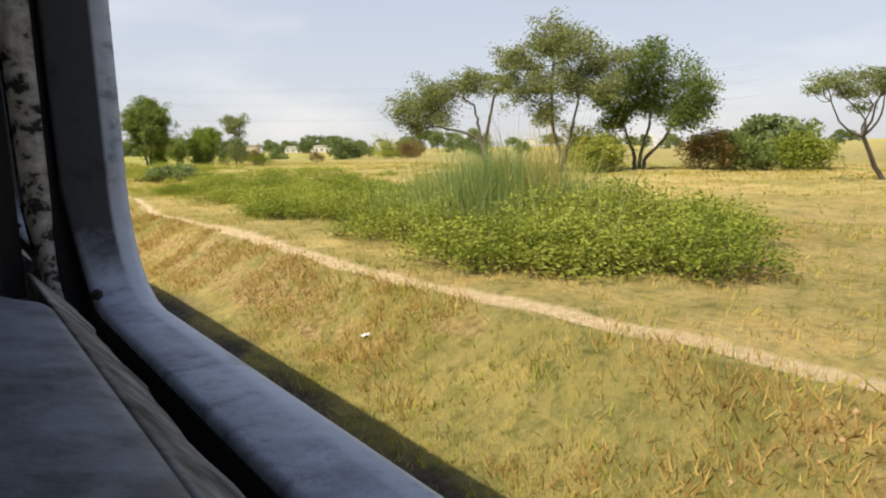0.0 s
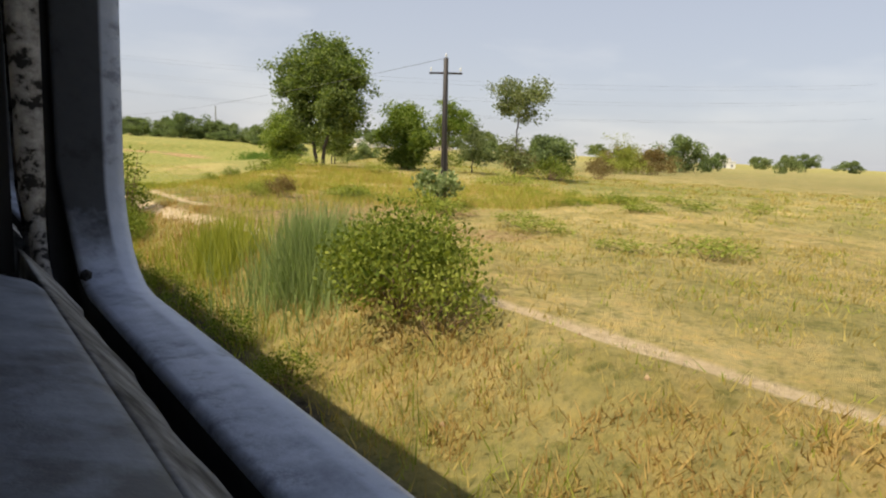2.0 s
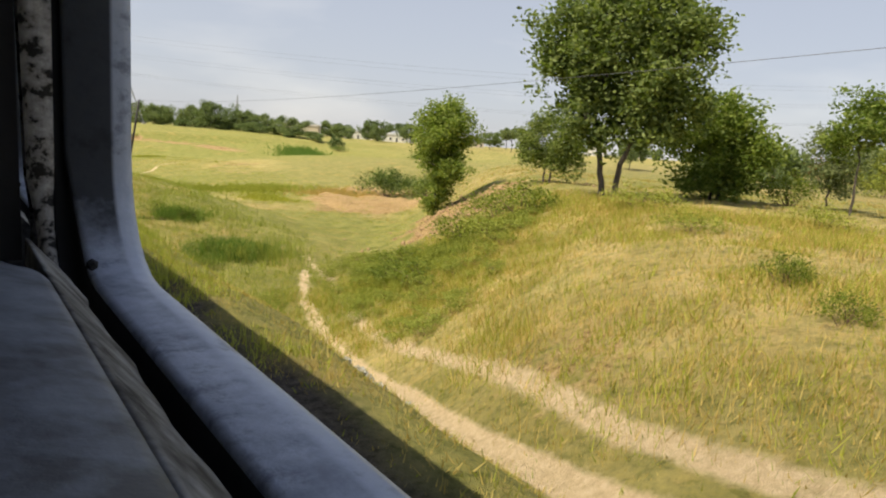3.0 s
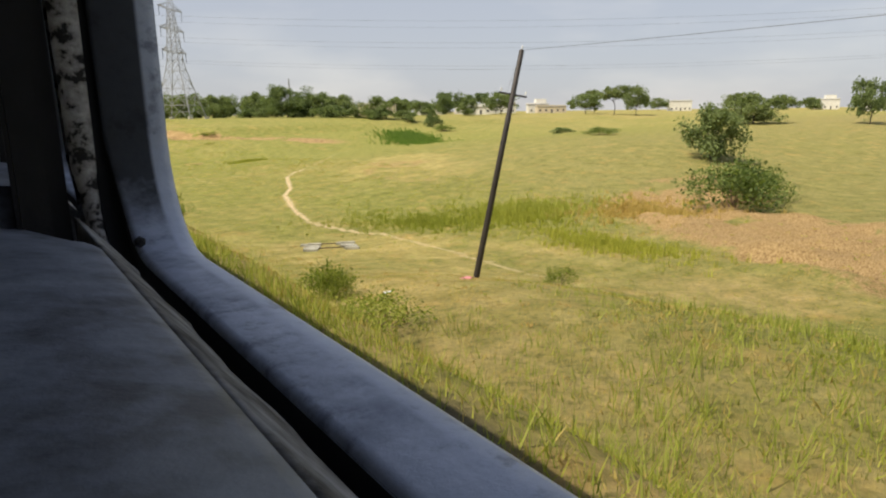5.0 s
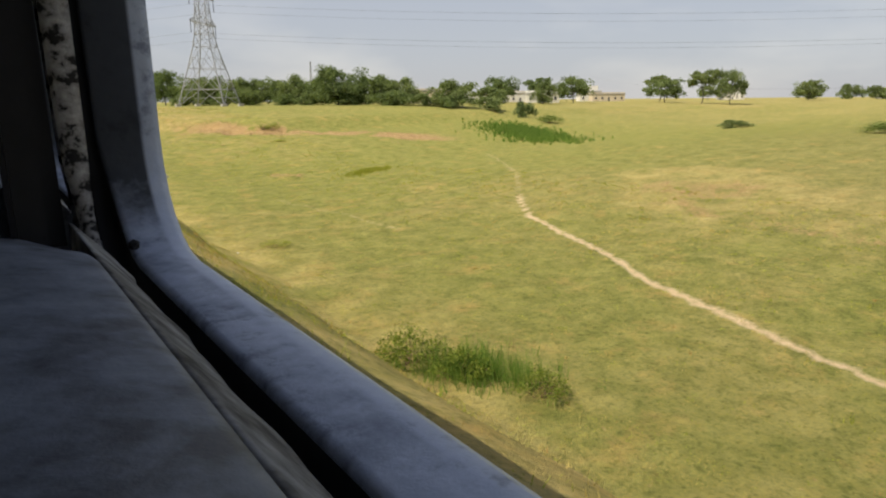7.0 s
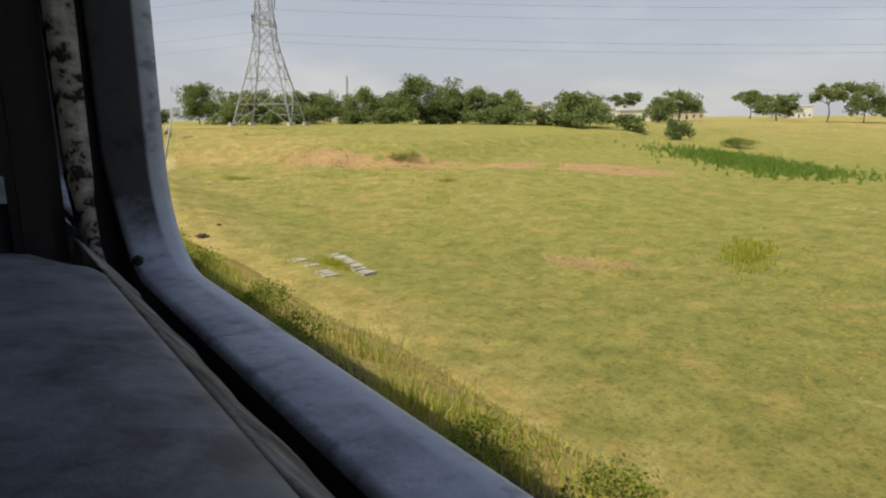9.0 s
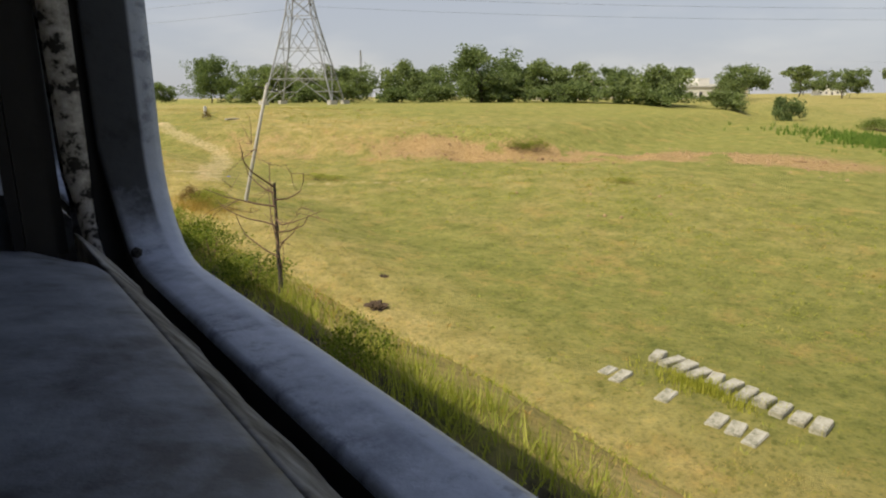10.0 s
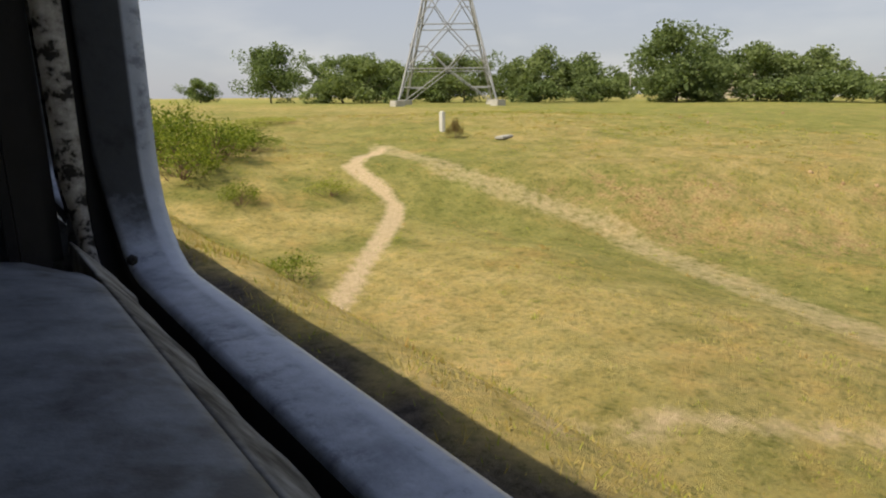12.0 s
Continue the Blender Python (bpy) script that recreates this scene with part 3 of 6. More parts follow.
# ---- plants ----
bark_dark = surface("dark bark", [(0.3, (0.035, 0.028, 0.022)), (0.7, (0.11, 0.09, 0.07))], 3, 0.9, 0, 24, 0.8, 0.02)
bark_pale = surface("pale dead wood", [(0.44, (0.03, 0.025, 0.02)), (0.52, (0.22, 0.19, 0.16)), (0.7, (0.45, 0.41, 0.36))], 3.5, 0.9, 0, 14, 0.8, 0.02)
twig_brown = surface("twigs", [(0.3, (0.10, 0.06, 0.035)), (0.7, (0.24, 0.15, 0.09))], 4, 0.9)
leaf_neem = leaf_material("broad green leaves", (0.075, 0.11, 0.03), (0.25, 0.29, 0.095), (1.3, 1.5, 0.5), 0.65, 0.2)
leaf_bright = leaf_material("bright green leaves", (0.10, 0.15, 0.025), (0.30, 0.34, 0.085), (1.3, 1.5, 0.5), 0.7, 0.15)
leaf_acacia = leaf_material("grey-green feathery leaves", (0.11, 0.135, 0.06), (0.29, 0.31, 0.14), (1.2, 1.3, 0.7), 0.7, 0.15)
# Lighter, bluer greens: distance haze put into the leaf colour.
leaf_far = leaf_material("hazed dark green leaves", (0.11, 0.145, 0.065), (0.25, 0.30, 0.13), (1.2, 1.3, 0.7), 0.8, 0.1)
leaf_bush = leaf_material("shrub leaves", (0.085, 0.125, 0.02), (0.28, 0.31, 0.06), (1.3, 1.4, 0.5), 0.75, 0.12)
leaf_olive = leaf_material("yellow-green scrub leaves", (0.17, 0.205, 0.035), (0.39, 0.415, 0.10), (1.2, 1.2, 0.5), 0.8, 0.1)
leaf_calo = leaf_material("grey-green broad waxy leaves", (0.12, 0.165, 0.055), (0.34, 0.385, 0.18), (1.0, 1.2, 0.7), 0.5)
leaf_dry = leaf_material("browned leaves", (0.12, 0.085, 0.03), (0.32, 0.23, 0.09), (1.1, 1.0, 0.5))
grass_green = leaf_material("green grass blades", (0.23, 0.26, 0.035), (0.47, 0.455, 0.10), (1.2, 1.3, 0.5), 0.8, 0.1)
grass_dry = leaf_material("straw grass blades", (0.36, 0.28, 0.08), (0.64, 0.50, 0.19), (1.1, 1.0, 0.6), 0.8, 0.1)
grass_brown = leaf_material("brown dry grass blades", (0.28, 0.18, 0.06), (0.60, 0.43, 0.17), (1.1, 1.0, 0.6), 0.8, 0.1)
grass_rank = leaf_material("deep green grass blades", (0.25, 0.285, 0.05), (0.49, 0.485, 0.13), (1.2, 1.3, 0.5), 0.8, 0.1)
grass_feather = leaf_material("bluish feathery grass", (0.18, 0.24, 0.085), (0.37, 0.43, 0.18), (1.0, 1.1, 0.7), 0.8, 0.1)
grass_reed = leaf_material("blue-green reed blades", (0.11, 0.19, 0.035), (0.25, 0.34, 0.08), (1.1, 1.3, 0.6), 0.75, 0.1)


def curve_path(a, b, r0, r1, bend, r, steps=6):
    """A wandering limb from a to b."""
    a, b = np.array(a, float), np.array(b, float)
    side = r.normal(size=3) * bend
    out = []
    for k in range(steps):
        u = k / (steps - 1)
        p = a + (b - a) * u + side * math.sin(math.pi * u) + r.normal(size=3) * bend * 0.12 * (0 < k < steps - 1)
        out.append((p, r0 + (r1 - r0) * u ** 0.8))
    return out


def tree_meshes(seed, high, wide, fork=0.35, trunk_r=0.16, limbs=6, subs=5, clump=0.9, leaves=9000, leaf=0.2, slim=0.45, flat=0.55, low=0.35, lean=(0.0, 0.0), stems=1, shift=(0.0, 0.0), droop=0.0):
    """Trunk with limbs, and a crown of leaf clumps at the limbs' ends; metres."""
    r = np.random.default_rng(seed)
    paths, ends = [], []
    mid = low * high + (high - low * high) * 0.5
    ry = (high - low * high) * 0.5
    for s in range(stems):
        foot = np.array([0.25 * (s - (stems - 1) / 2), 0.1 * s, -0.3])
        top = np.array([lean[0] + r.normal() * 0.1 + (s - (stems - 1) / 2) * wide * 0.16, lean[1] + r.normal() * 0.1, high * fork])
        paths.append(curve_path(foot, top, trunk_r, trunk_r * 0.62, 0.05 * high * 0.4, r, 7))
        for k in range(limbs):
            i = k + s * limbs + 0.5
            cz = 1 - 2 * i / (limbs * stems)
            if flat > 0.6:
                cz = 0.25 + 0.75 * abs(cz)
            a = 2.4 * i + 0.5 * r.random()
            cr = math.sqrt(max(0.0, 1 - cz * cz)) * (1.0 if flat <= 0.6 else 1.1)
            far = 0.62 + 0.2 * r.random()
            end = np.array([shift[0] + 0.5 * wide * cr * far * math.cos(a), shift[1] + 0.5 * wide * cr * far * math.sin(a), mid + ry * cz * far])
            main = curve_path(top if end[2] > top[2] * 0.8 else top * np.array([0.6, 0.6, 0.6]), top + (end - top) * 0.7, trunk_r * 0.5, trunk_r * 0.2, 0.07 * wide * 0.5, r, 6)
            paths.append(main)
            start = main[-1][0]
            for q in range(subs):
                e = end + r.normal(size=3) * np.array([wide * 0.11, wide * 0.11, ry * 0.2])
                e[2] = np.clip(e[2], low * high + clump * 0.3, high - clump * 0.4)
                paths.append(curve_path(start, e, trunk_r * 0.18, 0.012, 0.04 * wide * 0.5, r, 5))
                ends.append(e)
    ends = np.array(ends)
    per = r.dirichlet(np.full(len(ends), 4.0)) * leaves
    at = []
    for e, c in zip(ends, per.astype(int)):
        rr = clump * (0.65 + 0.7 * r.random())
        p = unit(c, r) * (r.random((c, 1)) ** 0.45) * rr * np.array([1.1, 1.1, 0.8 if flat < 0.6 else 0.5])
        p[:, 2] -= droop * (p[:, 0] ** 2 + p[:, 1] ** 2) / max(rr, 0.1)
        at.append(e + p)
    at = np.concatenate(at)
    way = unit(len(at), r)
    way[:, 2] = way[:, 2] * 0.6 - 0.15
    way /= np.linalg.norm(way, axis=1)[:, None]
    size = leaf * (0.6 + 0.8 * r.random(len(at)))
    v, f = cards(at, way, unit(len(at), r), size, size * slim)
    tv, tf = tubes(paths, 5 if leaf < 0.4 else 3)
    return rawmesh("trunk", tv, tf, True), rawmesh("crown", v, f)


def tree(x, y, meshes, bark, leafage, label, turn=0.0, scale=1.0, group="", name="tree", sink=0.0):
    t = tagged(new(name), label, "tree", group)
    part("trunk", meshes[0], bark, t)
    part("crown", meshes[1], leafage, t)
    t.matrix_world = pose(x, y, float(ground_z(x, y)) - sink, 0, 0, turn) @ Matrix.Scale(scale, 4)
    return t


def stand(t, x, y, sx, sz, turn):
    """Another of the same kind, at its own size."""
    return copy_thing(t, pose(x, y, float(ground_z(x, y)), 0, 0, turn) @ Matrix.Diagonal((sx, sx, sz, 1)))


def lobed_tree(x, y, seed, stems, lobes, leaves, leaf, bark, leafage, label, r0=0.13, slim=0.4, twigs=7, airy=0.42, name="tree", category="tree"):
    """A tree grown to its crown's lobes. stems: lists of points from the root up; lobes: centre and half sizes, metres from the root."""
    r = np.random.default_rng(seed)
    wood_paths, at = [], []
    knots = []
    for stem in stems:
        pts = np.array([(0.0, 0.0, -0.3)] + list(stem))
        pts[0, :2] = pts[1, :2] * 0.55
        fine, m = [], 5
        for a, b in zip(pts[:-1], pts[1:]):
            fine += [a + (b - a) * k / m + r.normal(size=3) * 0.03 for k in range(m)]
        fine.append(pts[-1])
        n = len(fine)
        rad = [r0 * (1 - 0.62 * k / (n - 1)) for k in range(n)]
        wood_paths.append(list(zip(fine, rad)))
        knots += [(p, q) for p, q in zip(fine[n // 3:], rad[n // 3:])]
    vol = np.array([(a * b * c) ** (2 / 3) for *_, a, b, c in lobes])
    share = vol / vol.sum() * leaves * 1.7
    for (cx, cy, cz, a, b, c), count in zip(lobes, share):
        centre, half = np.array([cx, cy, cz]), np.array([1.2 * a, 1.2 * b, 1.35 * c])
        k = min(range(len(knots)), key=lambda q: np.linalg.norm((knots[q][0] - centre) * [1, 1, 1.3]) + 0.8 * max(0.0, knots[q][0][2] - cz + 0.3 * c))
        start, thick = knots[k]
        main = curve_path(start, centre - [0, 0, 0.45 * c], thick * 0.7, thick * 0.3, 0.16 * np.linalg.norm(centre - start), r, 7)
        wood_paths.append(main)
        per = max(3, int(twigs * (0.7 + 0.6 * r.random())))
        for q in range(per):
            d = unit(1, r)[0]
            d[2] = d[2] * 0.8 + 0.15
            tip = centre + d * half * (0.35 + 0.55 * r.random())
            fork = main[3 + int(3 * r.random())][0]
            wood_paths.append(curve_path(fork, tip, thick * 0.2, 0.008, 0.1 * np.linalg.norm(tip - fork), r, 5))
            n = int(count / per)
            sprays = 6
            for w in range(sprays):
                p = tip + r.normal(size=3) * half * airy * 0.85
                m = n // sprays
                at.append(p + r.normal(size=(m, 3)) * half.mean() * airy * np.array([0.5, 0.5, 0.36]))
    at = np.concatenate(at)
    way = unit(len(at), r)
    way[:, 2] = way[:, 2] * 0.6 + 0.1
    way /= np.linalg.norm(way, axis=1)[:, None]
    size = 1.1 * leaf * (0.6 + 0.8 * r.random(len(at)))
    v, f = cards(at, way, unit(len(at), r), size, size * slim)
    tv, tf = tubes(wood_paths, 6)
    t = tagged(new(name), label, category)
    part("trunk", rawmesh("trunk", tv, tf, True), bark, t)
    part("crown", rawmesh("crown", v, f), leafage, t)
    t.location = (x, y, float(ground_z(x, y)))
    return t


# thorn trees on the plain
lobed_tree(31.2, 27.4, 1, [[(0.1, 0.3, 1.2), (-0.1, 0.9, 3.0), (0.1, 1.1, 5.2), (0.3, 1.2, 7.2)], [(0.1, -0.1, 1.2), (0.2, -0.6, 3.0), (0.4, -1.0, 5.0)]],
           [(0.3, 1.3, 8.2, 1.2, 1.4, 0.9), (-1.0, 2.9, 6.9, 1.4, 1.4, 0.7), (0.3, -0.4, 7.4, 1.3, 1.4, 0.9), (-0.8, 2.2, 5.2, 1.2, 1.2, 0.8), (0.5, -1.9, 6.5, 1.4, 1.3, 0.8), (0.2, -0.1, 5.6, 1.2, 1.2, 0.8), (-0.6, 3.9, 5.9, 0.9, 0.9, 0.5), (-0.4, 1.2, 3.6, 0.9, 1.0, 0.6), (0.6, -2.3, 5.0, 1.0, 1.1, 0.7)],
           17000, 0.17, bark_dark, leaf_acacia, "tall forked thorn tree with layered grey-green crown", 0.15)
lobed_tree(35.6, 24.9, 2, [[(0.0, 0.3, 1.0), (0.0, 1.0, 2.4), (0.1, 1.3, 3.6)], [(0.1, -0.1, 1.0), (0.2, -0.6, 2.6), (0.3, -0.8, 4.4)], [(0.2, -0.4, 0.8), (0.5, -1.5, 1.9), (0.6, -2.2, 3.2)]],
           [(0.3, -1.0, 6.1, 1.4, 1.5, 1.0), (0.0, 0.9, 5.5, 1.4, 1.5, 0.9), (0.7, -2.7, 4.8, 1.3, 1.3, 0.9), (0.0, 2.2, 4.2, 1.2, 1.2, 0.8), (0.5, -2.4, 3.3, 1.2, 1.3, 0.8), (0.3, 0.0, 4.3, 1.3, 1.4, 0.9), (0.6, -3.4, 3.6, 0.9, 0.9, 0.7), (0.0, 1.4, 3.0, 0.9, 0.9, 0.6)],
           17000, 0.17, bark_dark, leaf_neem, "dark dense thorn tree with several forked stems", 0.16)
lobed_tree(25.3, 27.6, 3, [[(0.05, 0.35, 0.8), (0.1, 0.95, 1.7), (0.0, 1.5, 2.3), (-0.4, 2.8, 2.75), (-0.8, 4.2, 3.0)], [(0.1, 0.95, 1.6), (0.2, 1.4, 2.8), (0.1, 1.7, 4.2)], [(0.1, 0.9, 1.6), (0.4, 0.7, 3.2), (0.5, 0.3, 4.7)]],
           [(-1.0, 5.4, 4.5, 1.3, 1.6, 0.8), (-0.8, 3.9, 5.0, 1.2, 1.3, 0.7), (-1.1, 6.7, 3.7, 1.1, 1.1, 0.7), (-0.3, 2.4, 5.3, 1.0, 1.0, 0.55), (0.3, 1.1, 5.6, 0.8, 0.8, 0.45), (-0.9, 5.0, 3.6, 1.1, 1.2, 0.6), (0.5, 0.0, 5.1, 0.6, 0.6, 0.4), (-1.1, 6.4, 2.8, 0.7, 0.8, 0.5)],
           10500, 0.15, bark_dark, leaf_acacia, "leaning thorn tree with bare bent trunk and pale crown", 0.15, 0.38, 7, 0.4)
tree(28.9, 8.8, tree_meshes(4, 4.2, 4.6, 0.4, 0.12, 5, 5, 0.6, 7000, 0.12, 0.36, 0.8, 0.55, (-0.9, 0.7), 1, (-1.0, 0.8)), bark_dark, leaf_acacia, "small flat-topped thorn tree with leaning trunk")
# leafy trees on the rim of the hollow
lobed_tree(20.9, 88.0, 5, [[(-0.2, 0.4, 1.4), (-0.3, 0.9, 3.2), (0.0, 0.7, 5.2), (0.1, 0.2, 7.0)], [(0.2, -0.2, 1.5), (0.5, -0.9, 3.4), (0.6, -1.2, 5.2)]],
           [(0.0, 0.32, 7.7, 1.19, 1.27, 0.85), (-0.32, 1.6, 6.9, 1.1, 1.19, 0.85), (0.4, -1.12, 7.2, 1.1, 1.1, 0.85), (-0.48, 2.08, 5.6, 1.02, 1.02, 0.85), (0.0, 0.32, 6.0, 1.27, 1.36, 1.04), (0.72, -1.92, 5.8, 1.02, 1.02, 0.95), (-0.32, 1.28, 4.4, 0.94, 1.02, 0.76), (0.4, -0.96, 4.6, 1.1, 1.19, 0.85), (0.72, -1.92, 3.9, 0.94, 0.94, 0.85), (0.48, -1.12, 3.0, 0.85, 0.94, 0.76), (-1.6, 1.12, 5.6, 0.94, 0.94, 0.85), (1.6, -0.64, 6.0, 0.94, 0.94, 0.85), (-1.36, 0.96, 3.6, 0.77, 0.77, 0.76), (1.52, -0.16, 4.2, 0.85, 0.85, 0.76), (-0.48, 0.64, 2.4, 0.68, 0.77, 0.57)],
           26000, 0.19, bark_dark, leaf_neem, "full leafy green tree on the grassy rim", 0.14, 0.5, 7, 0.46)
lobed_tree(27.5, 87.3, 6, [[(0.1, 0.2, 0.8), (0.0, 0.4, 2.2)], [(0.2, -0.2, 0.8), (0.3, -0.6, 2.0)]],
           [(0.0, 0.51, 3.7, 1.07, 1.15, 0.72), (0.17, -0.59, 3.13, 1.07, 1.07, 0.72), (0.0, 1.19, 2.47, 0.9, 0.9, 0.72), (0.34, -1.36, 2.09, 0.9, 0.9, 0.72), (0.09, 0.0, 1.8, 1.07, 1.07, 0.72), (0.17, -0.68, 0.85, 0.9, 0.98, 0.54), (0.0, 0.85, 0.95, 0.82, 0.82, 0.54)],
           12000, 0.18, bark_dark, leaf_bright, "lower bright green tree beside a taller one", 0.09, 0.5, 7, 0.46)
lobed_tree(26.8, 97.0, 7, [[(0.0, 0.2, 0.8), (0.1, 0.3, 2.0)], [(0.1, -0.3, 0.7), (0.2, -0.6, 1.9)]],
           [(0.0, 0.5, 2.9, 0.9, 1.0, 0.7), (0.2, -0.8, 2.4, 1.0, 1.0, 0.7), (0.0, 0.8, 1.7, 0.9, 0.9, 0.7), (0.1, -0.6, 1.2, 0.9, 1.0, 0.6)],
           5200, 0.16, bark_dark, leaf_neem, "low spreading green tree on the rim", 0.07, 0.5)
lobed_tree(26.2, 106.4, 8, [[(0.05, 0.1, 1.4), (0.0, -0.2, 3.4), (0.1, 0.1, 5.6)]],
           [(0.1, 0.2, 6.7, 1.1, 1.2, 0.8), (0.3, -0.9, 5.8, 1.1, 1.1, 0.9), (-0.1, 1.0, 5.6, 1.0, 1.0, 0.9), (0.2, -0.5, 4.4, 1.2, 1.2, 0.9), (0.0, 0.8, 3.8, 0.9, 0.9, 0.8), (0.2, -0.8, 3.0, 1.0, 1.0, 0.8), (0.0, 0.1, 2.0, 0.8, 0.8, 0.8), (0.0, 0.0, 1.0, 0.55, 0.6, 0.6)],
           12500, 0.19, bark_dark, leaf_bright, "slim green tree on the earthen bank", 0.1, 0.5, 7, 0.46).location.z += 0.3
lobed_tree(27.8, 75.9, 9, [[(0.0, 0.0, 1.5), (0.1, 0.1, 3.2), (0.0, 0.0, 4.6)]],
           [(0.0, 0.3, 5.5, 0.9, 1.0, 0.55), (0.2, -0.7, 4.9, 0.9, 0.9, 0.5), (-0.1, 0.9, 4.5, 0.8, 0.8, 0.5), (0.1, -0.2, 4.0, 0.8, 0.8, 0.4), (0.0, 0.3, 1.5, 0.6, 0.6, 0.7), (0.2, -0.4, 1.0, 0.6, 0.6, 0.6)],
           4600, 0.16, bark_dark, leaf_acacia, "thin-stemmed tree with small round crown", 0.07, 0.45)
lobed_tree(26.9, 81.4, 10, [[(0.0, 0.0, 1.2), (0.05, 0.1, 2.6)]],
           [(0.0, 0.3, 3.7, 0.9, 0.9, 0.6), (0.1, -0.6, 3.1, 0.8, 0.8, 0.5), (0.0, 0.7, 2.8, 0.7, 0.7, 0.5)],
           3200, 0.16, bark_dark, leaf_bright, "young bright green tree with thin stem", 0.06, 0.45)
lobed_tree(31.4, 84.0, 11, [[(0.0, 0.0, 1.0), (0.05, 0.1, 2.4)]],
           [(0.0, 0.1, 3.0, 0.7, 0.7, 0.6), (0.1, -0.4, 2.0, 0.8, 0.8, 0.6), (0.0, 0.3, 1.2, 0.8, 0.8, 0.6)],
           2800, 0.15, bark_dark, leaf_acacia, "small dark grey-green tree", 0.06, 0.45)
for x, y, seed, big, mat, lab in [(33.0, 26.6, 12, 1.25, leaf_olive, "low yellow-green bush under thorn trees"), (31.6, 25.2, 13, 0.9, leaf_olive, "low yellow-green bush under thorn trees"), (38.0, 21.2, 14, 1.05, leaf_dry, "browned thicket at a tree's foot"),
                                  (38.6, 19.6, 15, 0.95, leaf_neem, "dark green thicket on the plain"), (40.4, 16.9, 16, 0.95, leaf_bush, "rounded green bush on the plain"), (58.5, 90.4, 18, 1.5, leaf_olive, "yellow-brown bush on open grassland"), (62.0, 89.0, 19, 1.3, leaf_dry, "browned bush on open grassland")]:
    lobed_tree(x, y, seed, [[(0.0, 0.1, 0.4 * big), (0.0, 0.3, 1.0 * big)], [(0.1, -0.2, 0.4 * big), (0.1, -0.5, 0.9 * big)]],
               [(0.0, 0.3 * big, 1.7 * big, 0.8 * big, 0.9 * big, 0.5 * big), (0.1, -0.8 * big, 1.3 * big, 0.8 * big, 0.8 * big, 0.5 * big), (0.0, 1.1 * big, 1.0 * big, 0.7 * big, 0.8 * big, 0.5 * big), (0.0, 0.0, 0.7 * big, 0.9 * big, 1.1 * big, 0.5 * big), (0.2, -1.1 * big, 0.6 * big, 0.7 * big, 0.7 * big, 0.45 * big)],
               3200, 0.17, twig_brown, mat, lab, 0.045, 0.45, 6, 0.46, "bush", "bush")

# trees of the wood and the far plain, five builds
wood = [tree(90, 347, tree_meshes(20, 11.3, 14.5, 0.22, 0.3, 9, 7, 1.9, 11000, 0.52, 0.6, 0.3, 0.04), bark_dark, leaf_far, "broad dark green tree at the wood's edge", 0, 1, "trees of the wood"),
        tree(102, 340, tree_meshes(21, 8.6, 10.5, 0.25, 0.22, 8, 6, 1.6, 5600, 0.56, 0.6, 0.3, 0.04), bark_dark, leaf_far, "rounded dark green tree at the wood's edge", 0, 1, "trees of the wood"),
        tree(189, 343, tree_meshes(22, 9.6, 15.0, 0.3, 0.3, 9, 6, 1.7, 5200, 0.7, 0.6, 0.35, 0.2), bark_dark, leaf_far, "spreading dark green tree standing alone", 0, 1, "trees of the plain"),
        tree(277, 367, tree_meshes(23, 12.0, 13.5, 0.45, 0.3, 7, 6, 1.6, 3800, 0.75, 0.6, 0.6, 0.55), bark_dark, leaf_far, "flat-topped tree with clear trunk", 0, 1, "trees of the plain"),
        tree(99, 329, tree_meshes(24, 4.4, 8.5, 0.15, 0.1, 7, 6, 1.1, 3200, 0.5, 0.6, 0.2, 0.02), bark_dark, leaf_far, "low green thicket tree with hazed leaves", 0, 1, "trees of the wood")]
